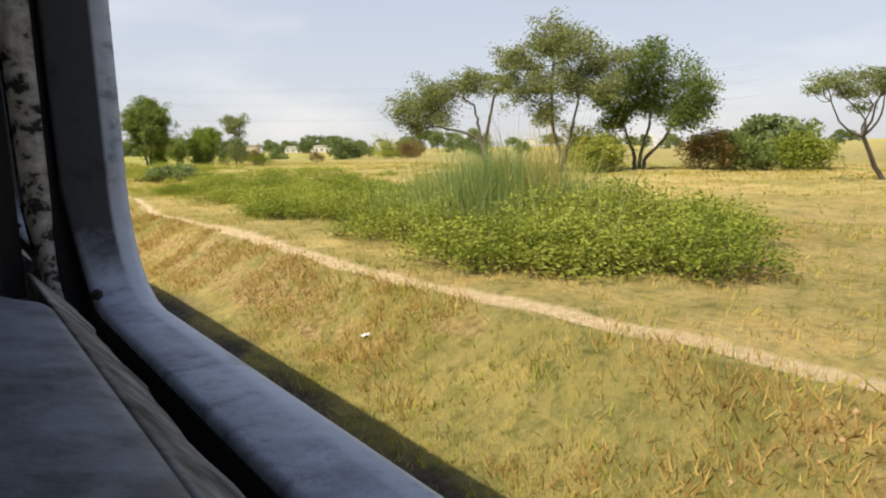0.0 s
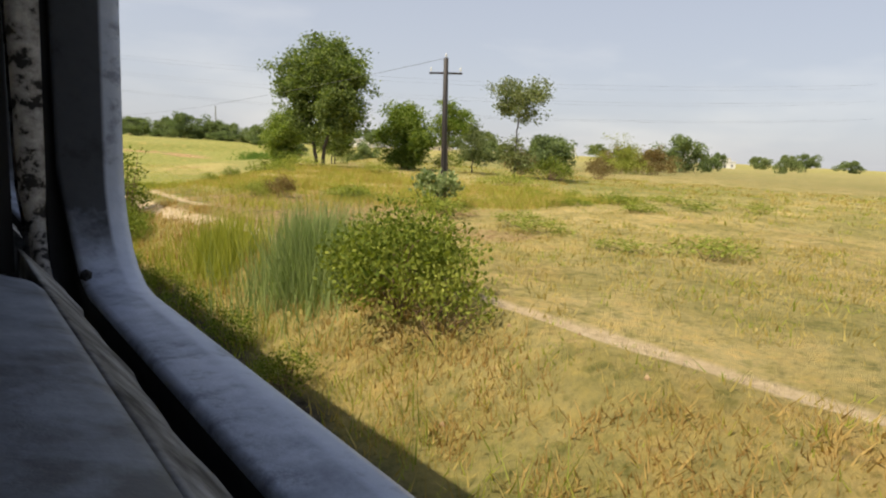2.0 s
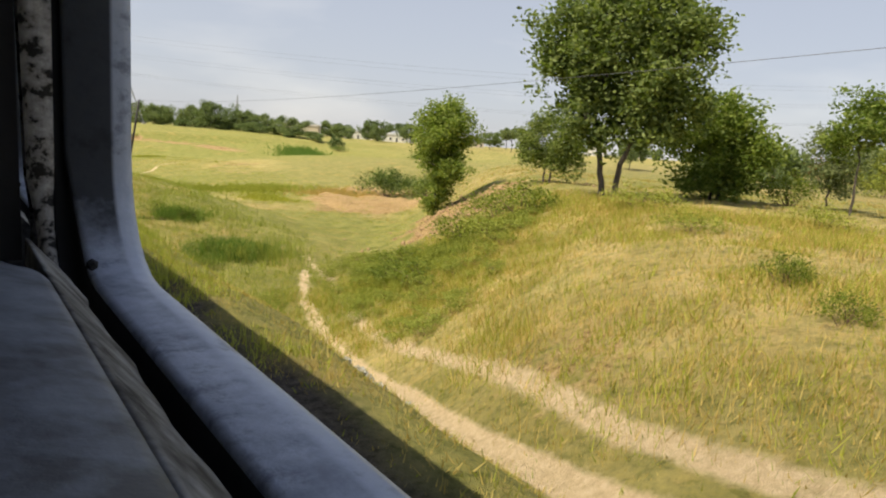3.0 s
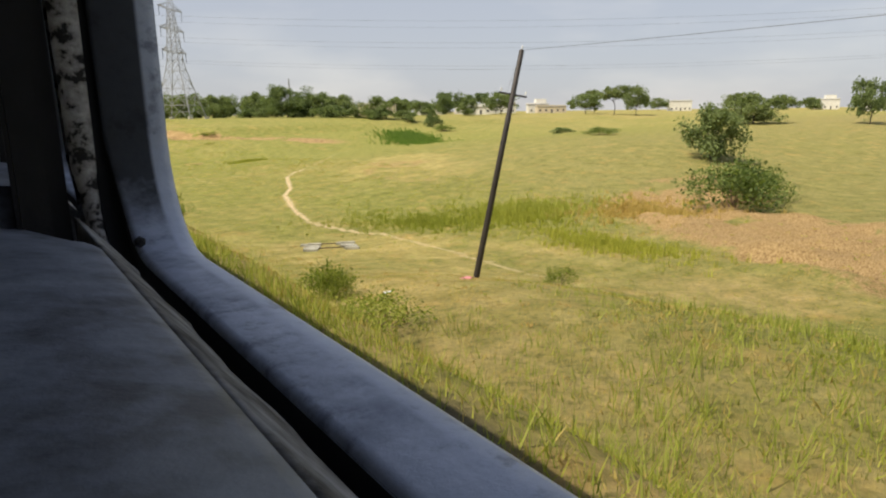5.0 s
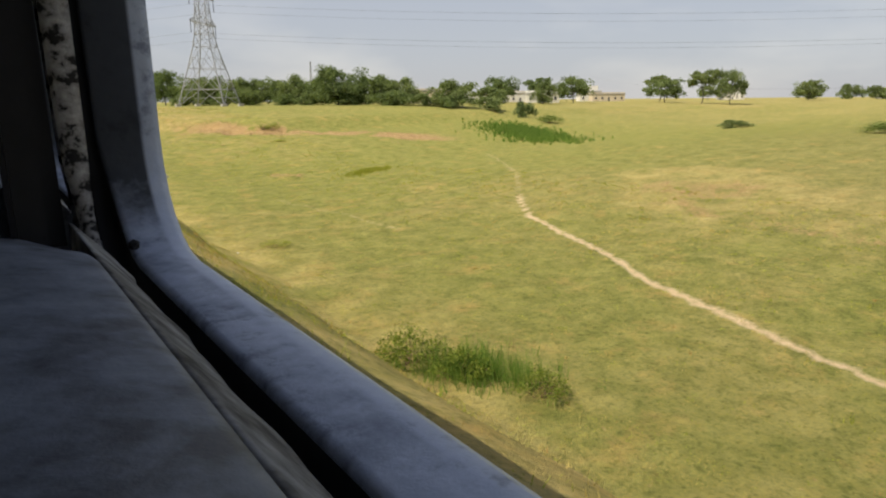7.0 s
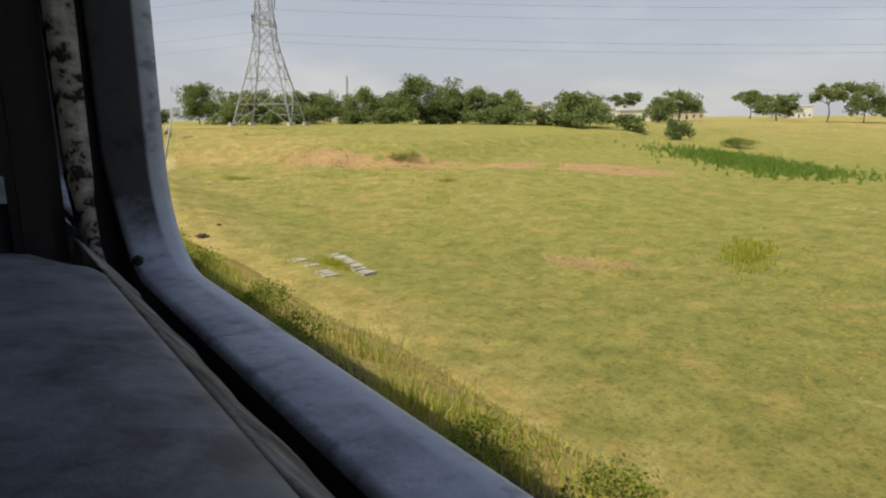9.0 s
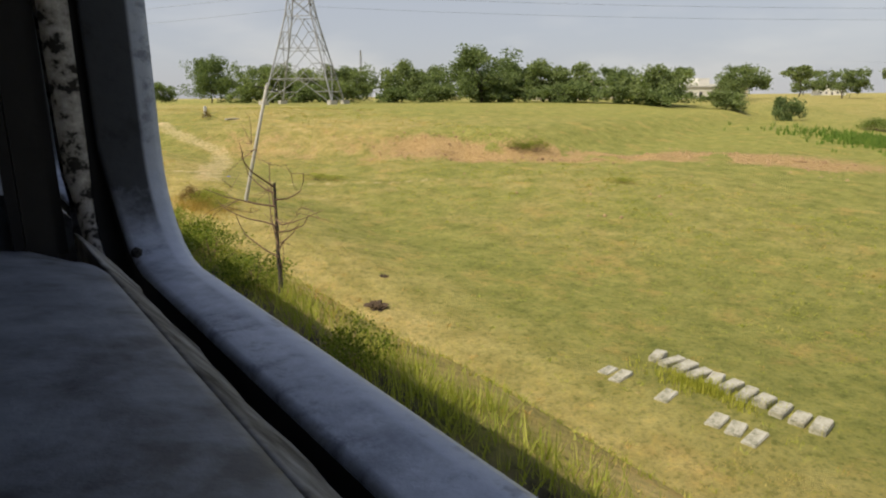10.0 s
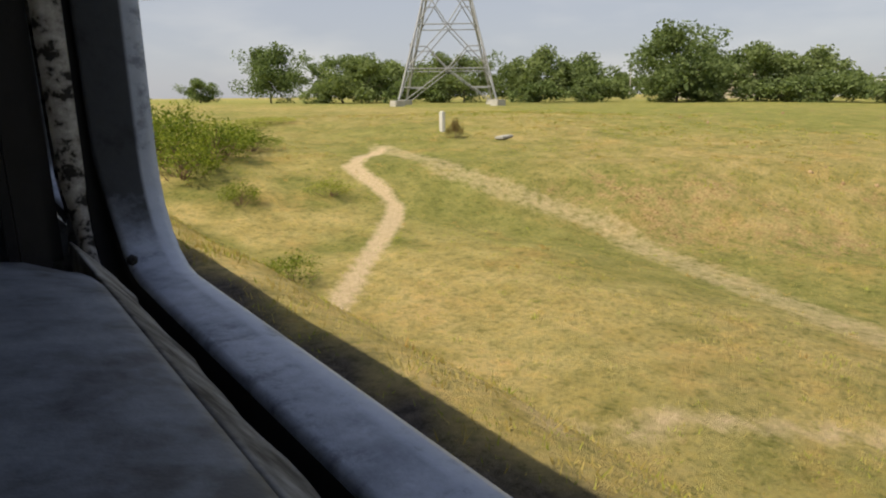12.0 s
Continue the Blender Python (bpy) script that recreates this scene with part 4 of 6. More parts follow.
# build, x, y, height and width against the build's own, turn
for k, x, y, sz, sx, turn in [
        (1, 56, 475, 0.75, 0.9, 40), (0, 61, 437, 1.14, 1.05, 70), (0, 70, 418, 0.92, 1.1, 150), (1, 84, 417, 1.05, 1.5, 20), (1, 87, 374, 1.1, 1.05, 200),
        (1, 93, 368, 0.95, 1.0, 310), (1, 101, 349, 1.0, 1.0, 95), (1, 105, 334, 0.9, 0.95, 250), (1, 113, 320, 0.85, 1.15, 130), (4, 120, 297, 0.95, 0.62, 60),
        (4, 106, 324, 0.8, 0.8, 200), (4, 96, 352, 1.0, 1.0, 10), (4, 80, 395, 1.2, 1.2, 75), (0, 78, 385, 0.8, 0.85, 300), (1, 66, 402, 1.0, 1.2, 55),
        (1, 187, 385, 1.1, 0.85, 30), (2, 204, 403, 1.2, 1.0, 80), (3, 198, 372, 0.85, 0.8, 140), (2, 233, 333, 0.95, 1.0, 220), (3, 233, 316, 1.05, 0.9, 60),
        (2, 236, 306, 1.3, 0.75, 10), (2, 372, 340, 1.1, 1.1, 170), (4, 118, 236, 0.35, 0.6, 33), (1, 138, 197, 0.75, 1.05, 77), (4, 134, 203, 0.8, 0.8, 5),
        (2, 143, 176, 0.9, 0.5, 45), (1, 88, 101, 0.62, 0.62, 12), (4, 234, 149, 1.5, 0.9, 3), (2, 367, 196, 1.0, 0.85, 99), (4, 108, 108, 0.7, 0.42, 61),
        (4, 63, 107, 0.7, 0.62, 15), (4, 54, 97, 0.85, 0.6, 82), (1, 72, 165, 0.75, 0.62, 20), (1, 160, 330, 0.8, 0.7, 71), (4, 150, 345, 1.3, 1.4, 140),
        (4, 470, 360, 2.2, 1.6, 30), (4, 490, 350, 2.0, 1.7, 130), (4, 450, 375, 2.1, 1.5, 230), (2, 300, 470, 1.0, 0.8, 20), (1, 262, 440, 1.0, 0.9, 60),
        (4, 430, 250, 1.9, 1.6, 80), (4, 520, 190, 2.2, 2.2, 10), (4, 560, 240, 2.2, 2.0, 190), (1, 320, 220, 0.9, 0.7, 44), (2, 420, 430, 1.0, 1.0, 5),
        (1, 170, 400, 1.0, 1.1, 18), (4, 200, 440, 2.0, 2.0, 48), (1, 150, 420, 1.1, 1.2, 222), (1, 128, 425, 1.1, 1.4, 122), (0, 110, 440, 0.9, 1.0, 12), (4, 43, 19.5, 0.75, 0.55, 90),
        (4, 70, 392, 1.1, 1.2, 17), (4, 88, 362, 1.0, 1.1, 57), (4, 93, 345, 0.9, 1.2, 117), (4, 100, 335, 0.85, 1.1, 217), (4, 110, 316, 0.8, 1.0, 317), (4, 62, 410, 1.1, 1.3, 37), (4, 116, 306, 0.8, 0.9, 137), (4, 84, 372, 0.9, 1.1, 7)]:
    stand(wood[k], x, y, sx, sz, turn)


def bush_meshes(seed, high, wide, leaves, leaf, slim=0.5, stems=14, clumps=30, upright=0.4, spread=0.65):
    """Many thin stems from one root, leaves along and round their ends."""
    r = np.random.default_rng(seed)
    paths, at = [], []
    per = max(4, leaves // clumps)
    for k in range(clumps):
        a, q = 2 * math.pi * r.random(), math.sqrt(r.random())
        e = np.array([0.5 * wide * q * math.cos(a), 0.5 * wide * q * math.sin(a), high * (0.1 + 0.85 * (1 - q * q * (1 - upright)) * (1 - spread + spread * r.random()))])
        if k < stems:
            paths.append(curve_path((0.1 * e[0], 0.1 * e[1], -0.08), e, 0.014 * high + 0.004, 0.004, 0.06 * wide, r, 5))
        rr = 0.2 * wide * (0.7 + 0.6 * r.random())
        p = unit(per, r) * (r.random((per, 1)) ** 0.5) * rr * np.array([1, 1, 0.8])
        at.append(e + p)
    at = np.concatenate(at)
    at = at[at[:, 2] > -0.02]
    way = unit(len(at), r)
    way[:, 2] = np.abs(way[:, 2]) * 0.7
    way /= np.linalg.norm(way, axis=1)[:, None]
    size = leaf * (0.6 + 0.8 * r.random(len(at)))
    v, f = cards(at, way, unit(len(at), r), size, size * slim)
    tv, tf = tubes(paths, 4)
    return rawmesh("branchwork", tv, tf, True), rawmesh("foliage", v, f)


def bush(x, y, meshes, leafage, label, group, turn=0.0, name="bush"):
    b = tagged(new(name), label, "bush", group)
    part("branchwork", meshes[0], twig_brown, b)
    part("foliage", meshes[1], leafage, b)
    b.matrix_world = pose(x, y, float(ground_z(x, y)), 0, 0, turn)
    return b


green_b = bush(7.4, 136.4, bush_meshes(31, 1.0, 1.6, 1700, 0.075, 0.5, 14, 42), leaf_bush, "rounded green thorny shrub in grass", "shrubs of the bank")
scrub_b = bush(10.8, 48.8, bush_meshes(32, 1.0, 1.8, 1700, 0.074, 0.45, 14, 42), leaf_olive, "yellow-green low scrub bush", "scrub of the verge")
calo_b = bush(11.3, 40.8, bush_meshes(33, 1.1, 1.6, 1000, 0.16, 0.6, 18, 30, 0.7), leaf_calo, "broad-leaved grey-green milkweed bush", "milkweeds")
weed_b = bush(3.5, 65.0, bush_meshes(34, 2.0, 1.2, 1900, 0.07, 0.6, 26, 60, 0.85, 0.9), leaf_bush, "tall loose leafy weed beside the line", "tall weeds")
dry_b = bush(40.1, 79.1, bush_meshes(35, 1.6, 2.4, 2600, 0.11), leaf_dry, "browned dry bush on open grassland", "dry bushes")
dark_b = bush(36.9, 121.5, bush_meshes(36, 2.4, 4.4, 3600, 0.19), leaf_neem, "dense dark green thicket", "thickets")


near_b = bush(3.9, 146.4, bush_meshes(37, 0.85, 1.45, 6500, 0.05, 0.5, 22, 70), leaf_bush, "dense small-leaved green thorny shrub", "shrubs of the bank")


def put(b, x, y, sx, sz, turn=None):
    m = pose(x, y, float(ground_z(x, y)) - 0.03, 0, 0, rng.random() * 360 if turn is None else turn)
    return copy_thing(b, m @ Matrix.Diagonal((sx, sx, sz, 1)))


def thicket(kit, leafage, places, name, label):
    """Low growth that nobody could count, joined into one: places give x, y, width and height."""
    out = []
    for me in kit:
        co = np.empty(len(me.vertices) * 3, np.float32)
        me.vertices.foreach_get("co", co)
        idx = np.empty(len(me.loops), np.int32)
        me.loops.foreach_get("vertex_index", idx)
        co, idx = co.reshape(-1, 3), idx.reshape(-1, 4)
        vs, fs = [], []
        for k, (x, y, sx, sz, turn) in enumerate(places):
            c, q = math.cos(turn), math.sin(turn)
            p = co * np.array([sx, sx, sz])
            vs.append(np.stack([p[:, 0] * c - p[:, 1] * q + x, p[:, 0] * q + p[:, 1] * c + y, p[:, 2] + float(ground_z(x, y)) - 0.03], 1))
            fs.append(idx + k * len(co))
        out.append(rawmesh(me.name, np.concatenate(vs), np.concatenate(fs)))
    ob = tagged(part(name, out[1], leafage), label, "scrub", kind="stuff")
    part("branchwork", out[0], twig_brown, ob)


# scrub mass beside the trail
mound_a, mound_b = [], []
for k in range(230):
    y = 4.0 + 25 * rng.random() ** 1.2
    x = 6.0 + 0.09 * max(0, y - 9) + 0.8 * max(0, 6.2 - y) + (4.6 + 0.12 * y) * rng.random() ** 1.1
    if x > 2.05 * y - 0.6:
        continue
    s = 0.65 + 0.45 * rng.random()
    tall = 0.62 + 0.6 * math.exp(-((y - 8.0) / 3.4) ** 2 - ((x - 9.0) / 2.4) ** 2)
    (mound_b if rng.random() < 0.3 else mound_a).append((x, y, s * 1.1, tall * (0.7 + 0.5 * rng.random()), rng.random() * 6.28))
thicket(bush_meshes(51, 1.0, 1.6, 1500, 0.066, 0.42, 10, 40), leaf_olive, mound_a, "scrub", "dense yellow-green feathery scrub over a low mound")
thicket(bush_meshes(52, 1.0, 1.6, 1500, 0.07, 0.5, 10, 40), leaf_bush, mound_b, "scrub", "dense green leafy scrub over a low mound")
# leafy weeds in the damp foot of the slope, and on the open verge
slope_a, slope_b = [], []
for k in range(210):
    u, w = rng.random(), rng.random()
    x, y = 8.6 + 9.0 * u, 82.0 + 6.5 * u + 13.0 * w
    if near_line(x, y, TRAILS[3][2]) < 0.9:
        continue
    s = 0.35 + 0.5 * rng.random()
    (slope_b if rng.random() < 0.15 else slope_a).append((x, y, s, (0.2 + 0.28 * rng.random()) * (1.3 if x > 13 else 0.8), rng.random() * 6.28))
for k in range(150):
    x, y = 9.5 + 13 * rng.random(), 24 + 42 * rng.random()
    if lumps(x, y, 5.0, 81) < 0.45:
        continue
    s = 0.4 + 0.5 * rng.random()
    (slope_b if rng.random() < 0.3 else slope_a).append((x, y, s * 1.2, 0.2 + 0.3 * rng.random(), rng.random() * 6.28))
thicket(bush_meshes(53, 1.0, 1.6, 620, 0.11, 0.42, 6, 30), leaf_olive, slope_a, "weeds", "low yellow-green leafy weeds among the grass")
thicket(bush_meshes(54, 1.0, 1.6, 620, 0.11, 0.5, 6, 30), leaf_bush, slope_b, "weeds", "low green leafy weeds among the grass")
# leafy weeds here and there along the foot of the line
for k in range(30):
    y = 196 + 60 * rng.random()
    s = 0.2 + 0.22 * rng.random()
    put(green_b, 2.45 + 0.5 * rng.random(), y, s, s * (0.8 + 0.7 * rng.random()))
# single shrubs: kind, x, y, width, height
for b, x, y, sx, sz in [
        (calo_b, 10.5, 41.5, 1.0, 0.95), (green_b, 12.0, 39.4, 0.9, 0.55), (green_b, 9.9, 42.2, 0.8, 0.5), (green_b, 12.6, 40.6, 0.9, 0.6), (scrub_b, 9.3, 43.4, 1.3, 0.7), (scrub_b, 17.6, 40.2, 2.2, 0.6), (scrub_b, 20.4, 39.6, 2.0, 0.55), (scrub_b, 14.5, 40.8, 1.8, 0.5), (green_b, 7.4, 27.0, 0.9, 0.5), (green_b, 8.6, 26.4, 1.0, 0.55), (green_b, 9.9, 27.2, 1.1, 0.5), (green_b, 11.2, 26.6, 1.2, 0.5), (scrub_b, 5.8, 40.4, 0.6, 0.5), (calo_b, 11.5, 62.5, 0.8, 0.95), (scrub_b, 11.8, 47.9, 1.1, 1.0), (scrub_b, 9.9, 49.4, 0.9, 0.9), (green_b, 12.4, 48.4, 1.0, 0.9),
        (scrub_b, 13.0, 47.3, 1.1, 0.9), (scrub_b, 14.5, 47, 1.6, 0.6),
        (scrub_b, 5.3, 42.0, 0.45, 0.8), (near_b, 4.1, 53.7, 1.1, 1.5), (near_b, 4.3, 54.5, 0.9, 1.1), (scrub_b, 4.0, 53.0, 0.6, 0.9),
        (near_b, 2.95, 64.6, 0.9, 1.2), (near_b, 3.15, 63.5, 0.95, 0.95), (green_b, 2.85, 65.6, 0.6, 0.85), (weed_b, 3.45, 64.3, 0.6, 0.8), (green_b, 3.4, 62.7, 0.5, 0.4), (scrub_b, 7.0, 65.4, 0.7, 0.5), (dry_b, 7.7, 65.0, 0.4, 0.4), (scrub_b, 7.9, 66.3, 0.7, 0.5),
        (green_b, 16.5, 91.5, 1.6, 1.3), (green_b, 17.8, 89.6, 1.7, 1.5), (scrub_b, 15.2, 88.0, 1.6, 0.9),
        (green_b, 9.0, 75.0, 0.45, 0.5), (green_b, 19.0, 92.5, 1.8, 1.2), (green_b, 10.4, 76.4, 0.5, 0.55), (scrub_b, 14.6, 80.5, 1.0, 0.6), (green_b, 13.0, 89.7, 1.6, 0.8), (green_b, 15.0, 93.2, 1.8, 0.8),
        (green_b, 13.6, 92.0, 1.4, 0.7), (scrub_b, 17.5, 84.0, 1.4, 0.8), (scrub_b, 20.5, 80.0, 1.2, 0.7), (scrub_b, 23, 71, 2.0, 0.7),
        (near_b, 7.3, 135.7, 0.7, 1.05), (near_b, 3.1, 136.9, 0.8, 1.0), (near_b, 4.1, 142.6, 0.95, 1.05), (green_b, 14.8, 134.3, 0.7, 0.8), (green_b, 5.9, 130.6, 1.1, 0.75), (scrub_b, 5.0, 129.6, 0.9, 0.7),
        (green_b, 3.0, 150.1, 0.65, 0.6), (green_b, 2.6, 55.2, 0.4, 0.5), (green_b, 2.55, 56.6, 0.45, 0.5), (green_b, 2.6, 58.2, 0.4, 0.45), (green_b, 2.6, 53.6, 0.4, 0.45), (green_b, 2.55, 60.0, 0.4, 0.45), (green_b, 3.1, 148.6, 0.4, 0.45),  (scrub_b, 3.6, 149.6, 0.4, 0.4), (scrub_b, 2.85, 151.6, 0.6, 0.6),
        (near_b, 2.65, 202.8, 0.65, 0.95), (green_b, 2.75, 207.4, 0.6, 0.55), (green_b, 2.7, 211.3, 0.45, 0.35), (green_b, 2.7, 204.6, 0.5, 0.5), (scrub_b, 14.2, 205.4, 1.0, 0.5),
        (green_b, 2.7, 231.2, 0.5, 0.5), (green_b, 2.65, 233.5, 0.5, 0.4), (green_b, 2.7, 229.0, 0.5, 0.45), (green_b, 2.75, 236.0, 0.55, 0.4), (green_b, 2.75, 227.0, 0.5, 0.4),
        (green_b, 2.75, 249.8, 0.65, 0.55), (green_b, 2.85, 251.2, 0.7, 0.55), (green_b, 2.75, 248.0, 0.6, 0.5), (green_b, 2.9, 253.4, 0.6, 0.5), (green_b, 2.9, 256.0, 0.5, 0.4),
        (green_b, 7.6, 310.2, 0.85, 0.9), (scrub_b, 11.2, 310.3, 0.95, 0.75), (green_b, 6.1, 302.5, 0.85, 0.8), (green_b, 6.6, 313.4, 1.7, 1.7), (green_b, 8.2, 315.2, 1.9, 1.8), (green_b, 6.6, 316.0, 1.9, 2.2), (green_b, 9.6, 317.0, 1.9, 1.4), (green_b, 11.2, 318.2, 1.6, 1.0),
        (green_b, 8.2, 319.5, 2.0, 2.3), (green_b, 10.6, 319.5, 1.6, 0.9), (green_b, 6.4, 320.5, 1.8, 1.6), (green_b, 12.0, 323, 1.6, 0.8), (scrub_b, 14, 328, 2.0, 0.7), (scrub_b, 17, 330, 2.0, 0.5),
        (dry_b, 23.2, 317.6, 0.4, 0.7), (green_b, 45.2, 285.1, 1.6, 1.3), (green_b, 43.6, 286.4, 1.2, 1.0), (scrub_b, 22.0, 287.0, 1.5, 0.45), (scrub_b, 23.4, 286.2, 1.2, 0.35), (scrub_b, 40.8, 271.4, 1.3, 0.5),
        (scrub_b, 10.3, 276.4, 1.1, 0.9), (dry_b, 9.9, 277.4, 0.6, 0.6), (scrub_b, 11.2, 278.2, 1.0, 0.7), (scrub_b, 10.9, 275.0, 0.9, 0.6), (dark_b, 49.4, 148.6, 1.7, 1.7), (dark_b, 55, 150, 1.2, 1.2),
        (dark_b, 92, 200, 1.5, 0.6), (dry_b, 71, 100, 2.4, 1.9), (dry_b, 31.6, 79.4, 1.0, 1.2), (green_b, 30, 85, 1.4, 1.6), (green_b, 29.4, 74.4, 1.6, 1.5), (scrub_b, 31, 76, 1.6, 1.4),
        (scrub_b, 11.0, 102.8, 1.5, 0.8), (green_b, 10.2, 103.6, 1.3, 0.7), (green_b, 10.8, 110.8, 1.2, 0.8),
        (green_b, 9.6, 112.0, 1.1, 0.7), (green_b, 9.2, 101.1, 0.9, 0.6), (green_b, 11.0, 185.2, 1.4, 1.3), (green_b, 11.8, 183.4, 1.2, 1.1), (green_b, 12.8, 180.7, 1.0, 0.9), (dark_b, 112, 279, 1.4, 0.8), (green_b, 2.75, 284.6, 0.6, 0.5), (green_b, 2.8, 283.6, 0.5, 0.45)]:
    put(b, x, y, sx, sz)


# ---- grass ----
def blades(name, x, y, high, width, mat, label, r, lean=0.45, per=8, spread=0.09):
    """Tufts of blades; x, y and high for each tuft."""
    n = len(x)
    bx = np.repeat(x, per) + r.normal(size=n * per) * spread
    by = np.repeat(y, per) + r.normal(size=n * per) * spread
    h = np.repeat(high, per) * (0.5 + 0.7 * r.random(n * per))
    base = np.stack([bx, by, ground_z(bx, by) - 0.02], 1)
    a = r.random(n * per) * 2 * np.pi
    side = np.stack([np.cos(a), np.sin(a), 0 * a], 1) * (np.asarray(width) * (0.6 + 0.8 * r.random(n * per)))[:, None]
    b = r.random(n * per) * 2 * np.pi
    off = np.stack([np.cos(b), np.sin(b), 0 * b], 1) * (h * lean * r.random(n * per))[:, None]
    v = np.stack([base - side, base + side, base + off + np.stack([0 * h, 0 * h, h], 1)], 1).reshape(-1, 3)
    ob = part(name, rawmesh(name, v, np.arange(len(v)).reshape(-1, 3)), mat)
    return tagged(ob, label, "grass", kind="stuff")


def sow(n, x0, x1, y0, y1, keep, r):
    x, y = x0 + (x1 - x0) * r.random(n), y0 + (y1 - y0) * r.random(n)
    k = r.random(n) < keep(x, y)
    return x[k], y[k]


def cover(x, y):
    n = lumps(x, y, 1.6, 12) * 0.55 + lumps(x, y, 0.5, 13) * 0.45
    return np.clip((1 - trail(x, y)) * (1 - 0.75 * bare(x, y)) * (0.15 + 1.2 * sm(0.35, 0.7, n)), 0, 1)


def rank(x, y):
    """Where the grass stands taller."""
    return np.clip(sm(44, 56, y) * (1 - sm(66, 74, y)) * (1 - sm(3.0, 3.8, x)) + 0.8 * sm(84, 95, y) * (1 - sm(122, 134, y)) * (1 - sm(14, 20, x)) + 0.9 * (1 - sm(3.0, 3.9, x)) * sm(80, 120, y) * sm(0.3, 0.6, lumps(x, y, 6, 21)) * (1 - sm(140, 148, y) * (1 - sm(188, 197, y)))
                   + 0.9 * sm(264, 270, y) * (1 - sm(276, 281, y)) * (1 - sm(3.4, 5.0, x)), 0, 1)


gr = np.random.default_rng(3)
for nm, mat, lab, share in (("dry_grass", grass_dry, "dry straw-coloured grass tufts", 0.5), ("green_grass", grass_green, "short green grass tufts", 0.5)):
    tint = (lambda x, y: cover(x, y) * np.clip(1.1 + 0.4 * dry(x, y) - lush(x, y) - 0.6 * rank(x, y) - cinder(x, y) + 0.45 * (1 - sm(60, 110, y)), 0.12, 1)) if nm == "dry_grass" else (lambda x, y: cover(x, y) * np.clip(0.4 + 0.7 * lush(x, y), 0, 1) * (1 - 0.55 * dry(x, y)))
    x, y = sow(30000, 2.5, 5.0, -3, 326, tint, gr)
    x2, y2 = sow(46000, 5.0, 14, -3, 330, tint, gr)
    x3, y3 = sow(28000, 14, 45, -3, 335, tint, gr)
    x = np.concatenate([x, x2, x3])
    y = np.concatenate([y, y2, y3])
    h = 0.035 + 0.075 * gr.random(len(x)) ** 1.5 + 0.045 * (1 - sm(60, 100, y)) + 0.15 * rank(x, y) * (0.4 + 0.8 * gr.random(len(x))) + 0.05 * sm(14, 30, x)
    w = np.repeat(0.0056 + 0.0007 * x, 6)
    blades(nm, x, y, h, w, mat, lab, gr, 1.1, 6, 0.11)
# brown tussocks on the cut bank and the dry verge
x, y = sow(34000, 2.9, 7.5, -3, 66, lambda x, y: (1 - trail(x, y)) * sm(0.4, 0.62, lumps(x, y, 0.8, 41)) * (1 - sm(4.2, 5.0, x)), gr)
blades("tussock_grass", x, y, 0.05 + 0.13 * gr.random(len(x)) ** 1.5, np.repeat(np.full(len(x), 0.009), 7), grass_brown, "short brown grass tussocks on the bank", gr, 1.2, 7, 0.07)
x, y = sow(3600, 5.5, 15, 23, 36, lambda x, y: (1 - trail(x, y)) * spot(x, y, 10.5, 29, 4.5, 5.5), gr)
blades("meadow_grass", x, y, (0.08 + 0.2 * gr.random(len(x)) ** 1.5) * (0.5 + lumps(x, y, 1.4, 44)), np.repeat(0.005 + 0.0005 * x, 7), grass_green, "fresh green meadow grass beside the trail", gr, 0.6, 7, 0.14)
# rank grass along the foot of the line and in the damp part of the hollow
x, y = sow(42000, 2.45, 18, 44, 285, lambda x, y: rank(x, y) * (1 - trail(x, y)) * np.where(x > 4, 0.9, 1.0) * np.clip(3.2 - 0.16 * x, 0.4, 1), gr)
blades("rank_grass", x, y, (0.2 + 0.3 * gr.random(len(x))) * (0.5 + 0.9 * lumps(x, y, 1.7, 33)), np.repeat(0.0055 + 0.0006 * x, 6), grass_rank, "tall rank green grass along the line", gr, 0.7, 6, 0.12)
x, y = sow(15000, 2.3, 3.5, 78, 283, lambda x, y: np.clip(0.06 + 1.1 * sm(0.42, 0.62, lumps(x, y, 2.0, 51) * 0.6 + lumps(x, y, 0.6, 54) * 0.4), 0, 1) * (1 - sm(2.9, 3.5, x)) * (1 - 0.95 * sm(140, 148, y) * (1 - sm(188, 197, y))), gr)
blades("verge_grass", x, y, (0.12 + 0.26 * gr.random(len(x)) ** 1.5) * (0.4 + 0.9 * lumps(x, y, 1.5, 52)), np.full(len(x) * 7, 0.0065), grass_rank, "rank green grass along the edge of the line", gr, 0.8, 7, 0.09)
# scattered low weeds and stubble on the grazed ground
for mat, lab, n in ((grass_rank, "scattered small green weeds on grazed turf", 1500), (grass_brown, "scattered brown stubble on grazed turf", 1300)):
    x, y = sow(n, 3.6, 34, 128, 322, lambda x, y: (1 - trail(x, y)) * (0.25 + 0.75 * sm(0.45, 0.7, lumps(x, y, 5, 61))) * (1 - 0.6 * sm(10, 34, x)), gr)
    blades("low_weeds", x, y, 0.06 + 0.1 * gr.random(len(x)), np.full(len(x) * 12, 0.014), mat, lab, gr, 1.3, 12, 0.07)
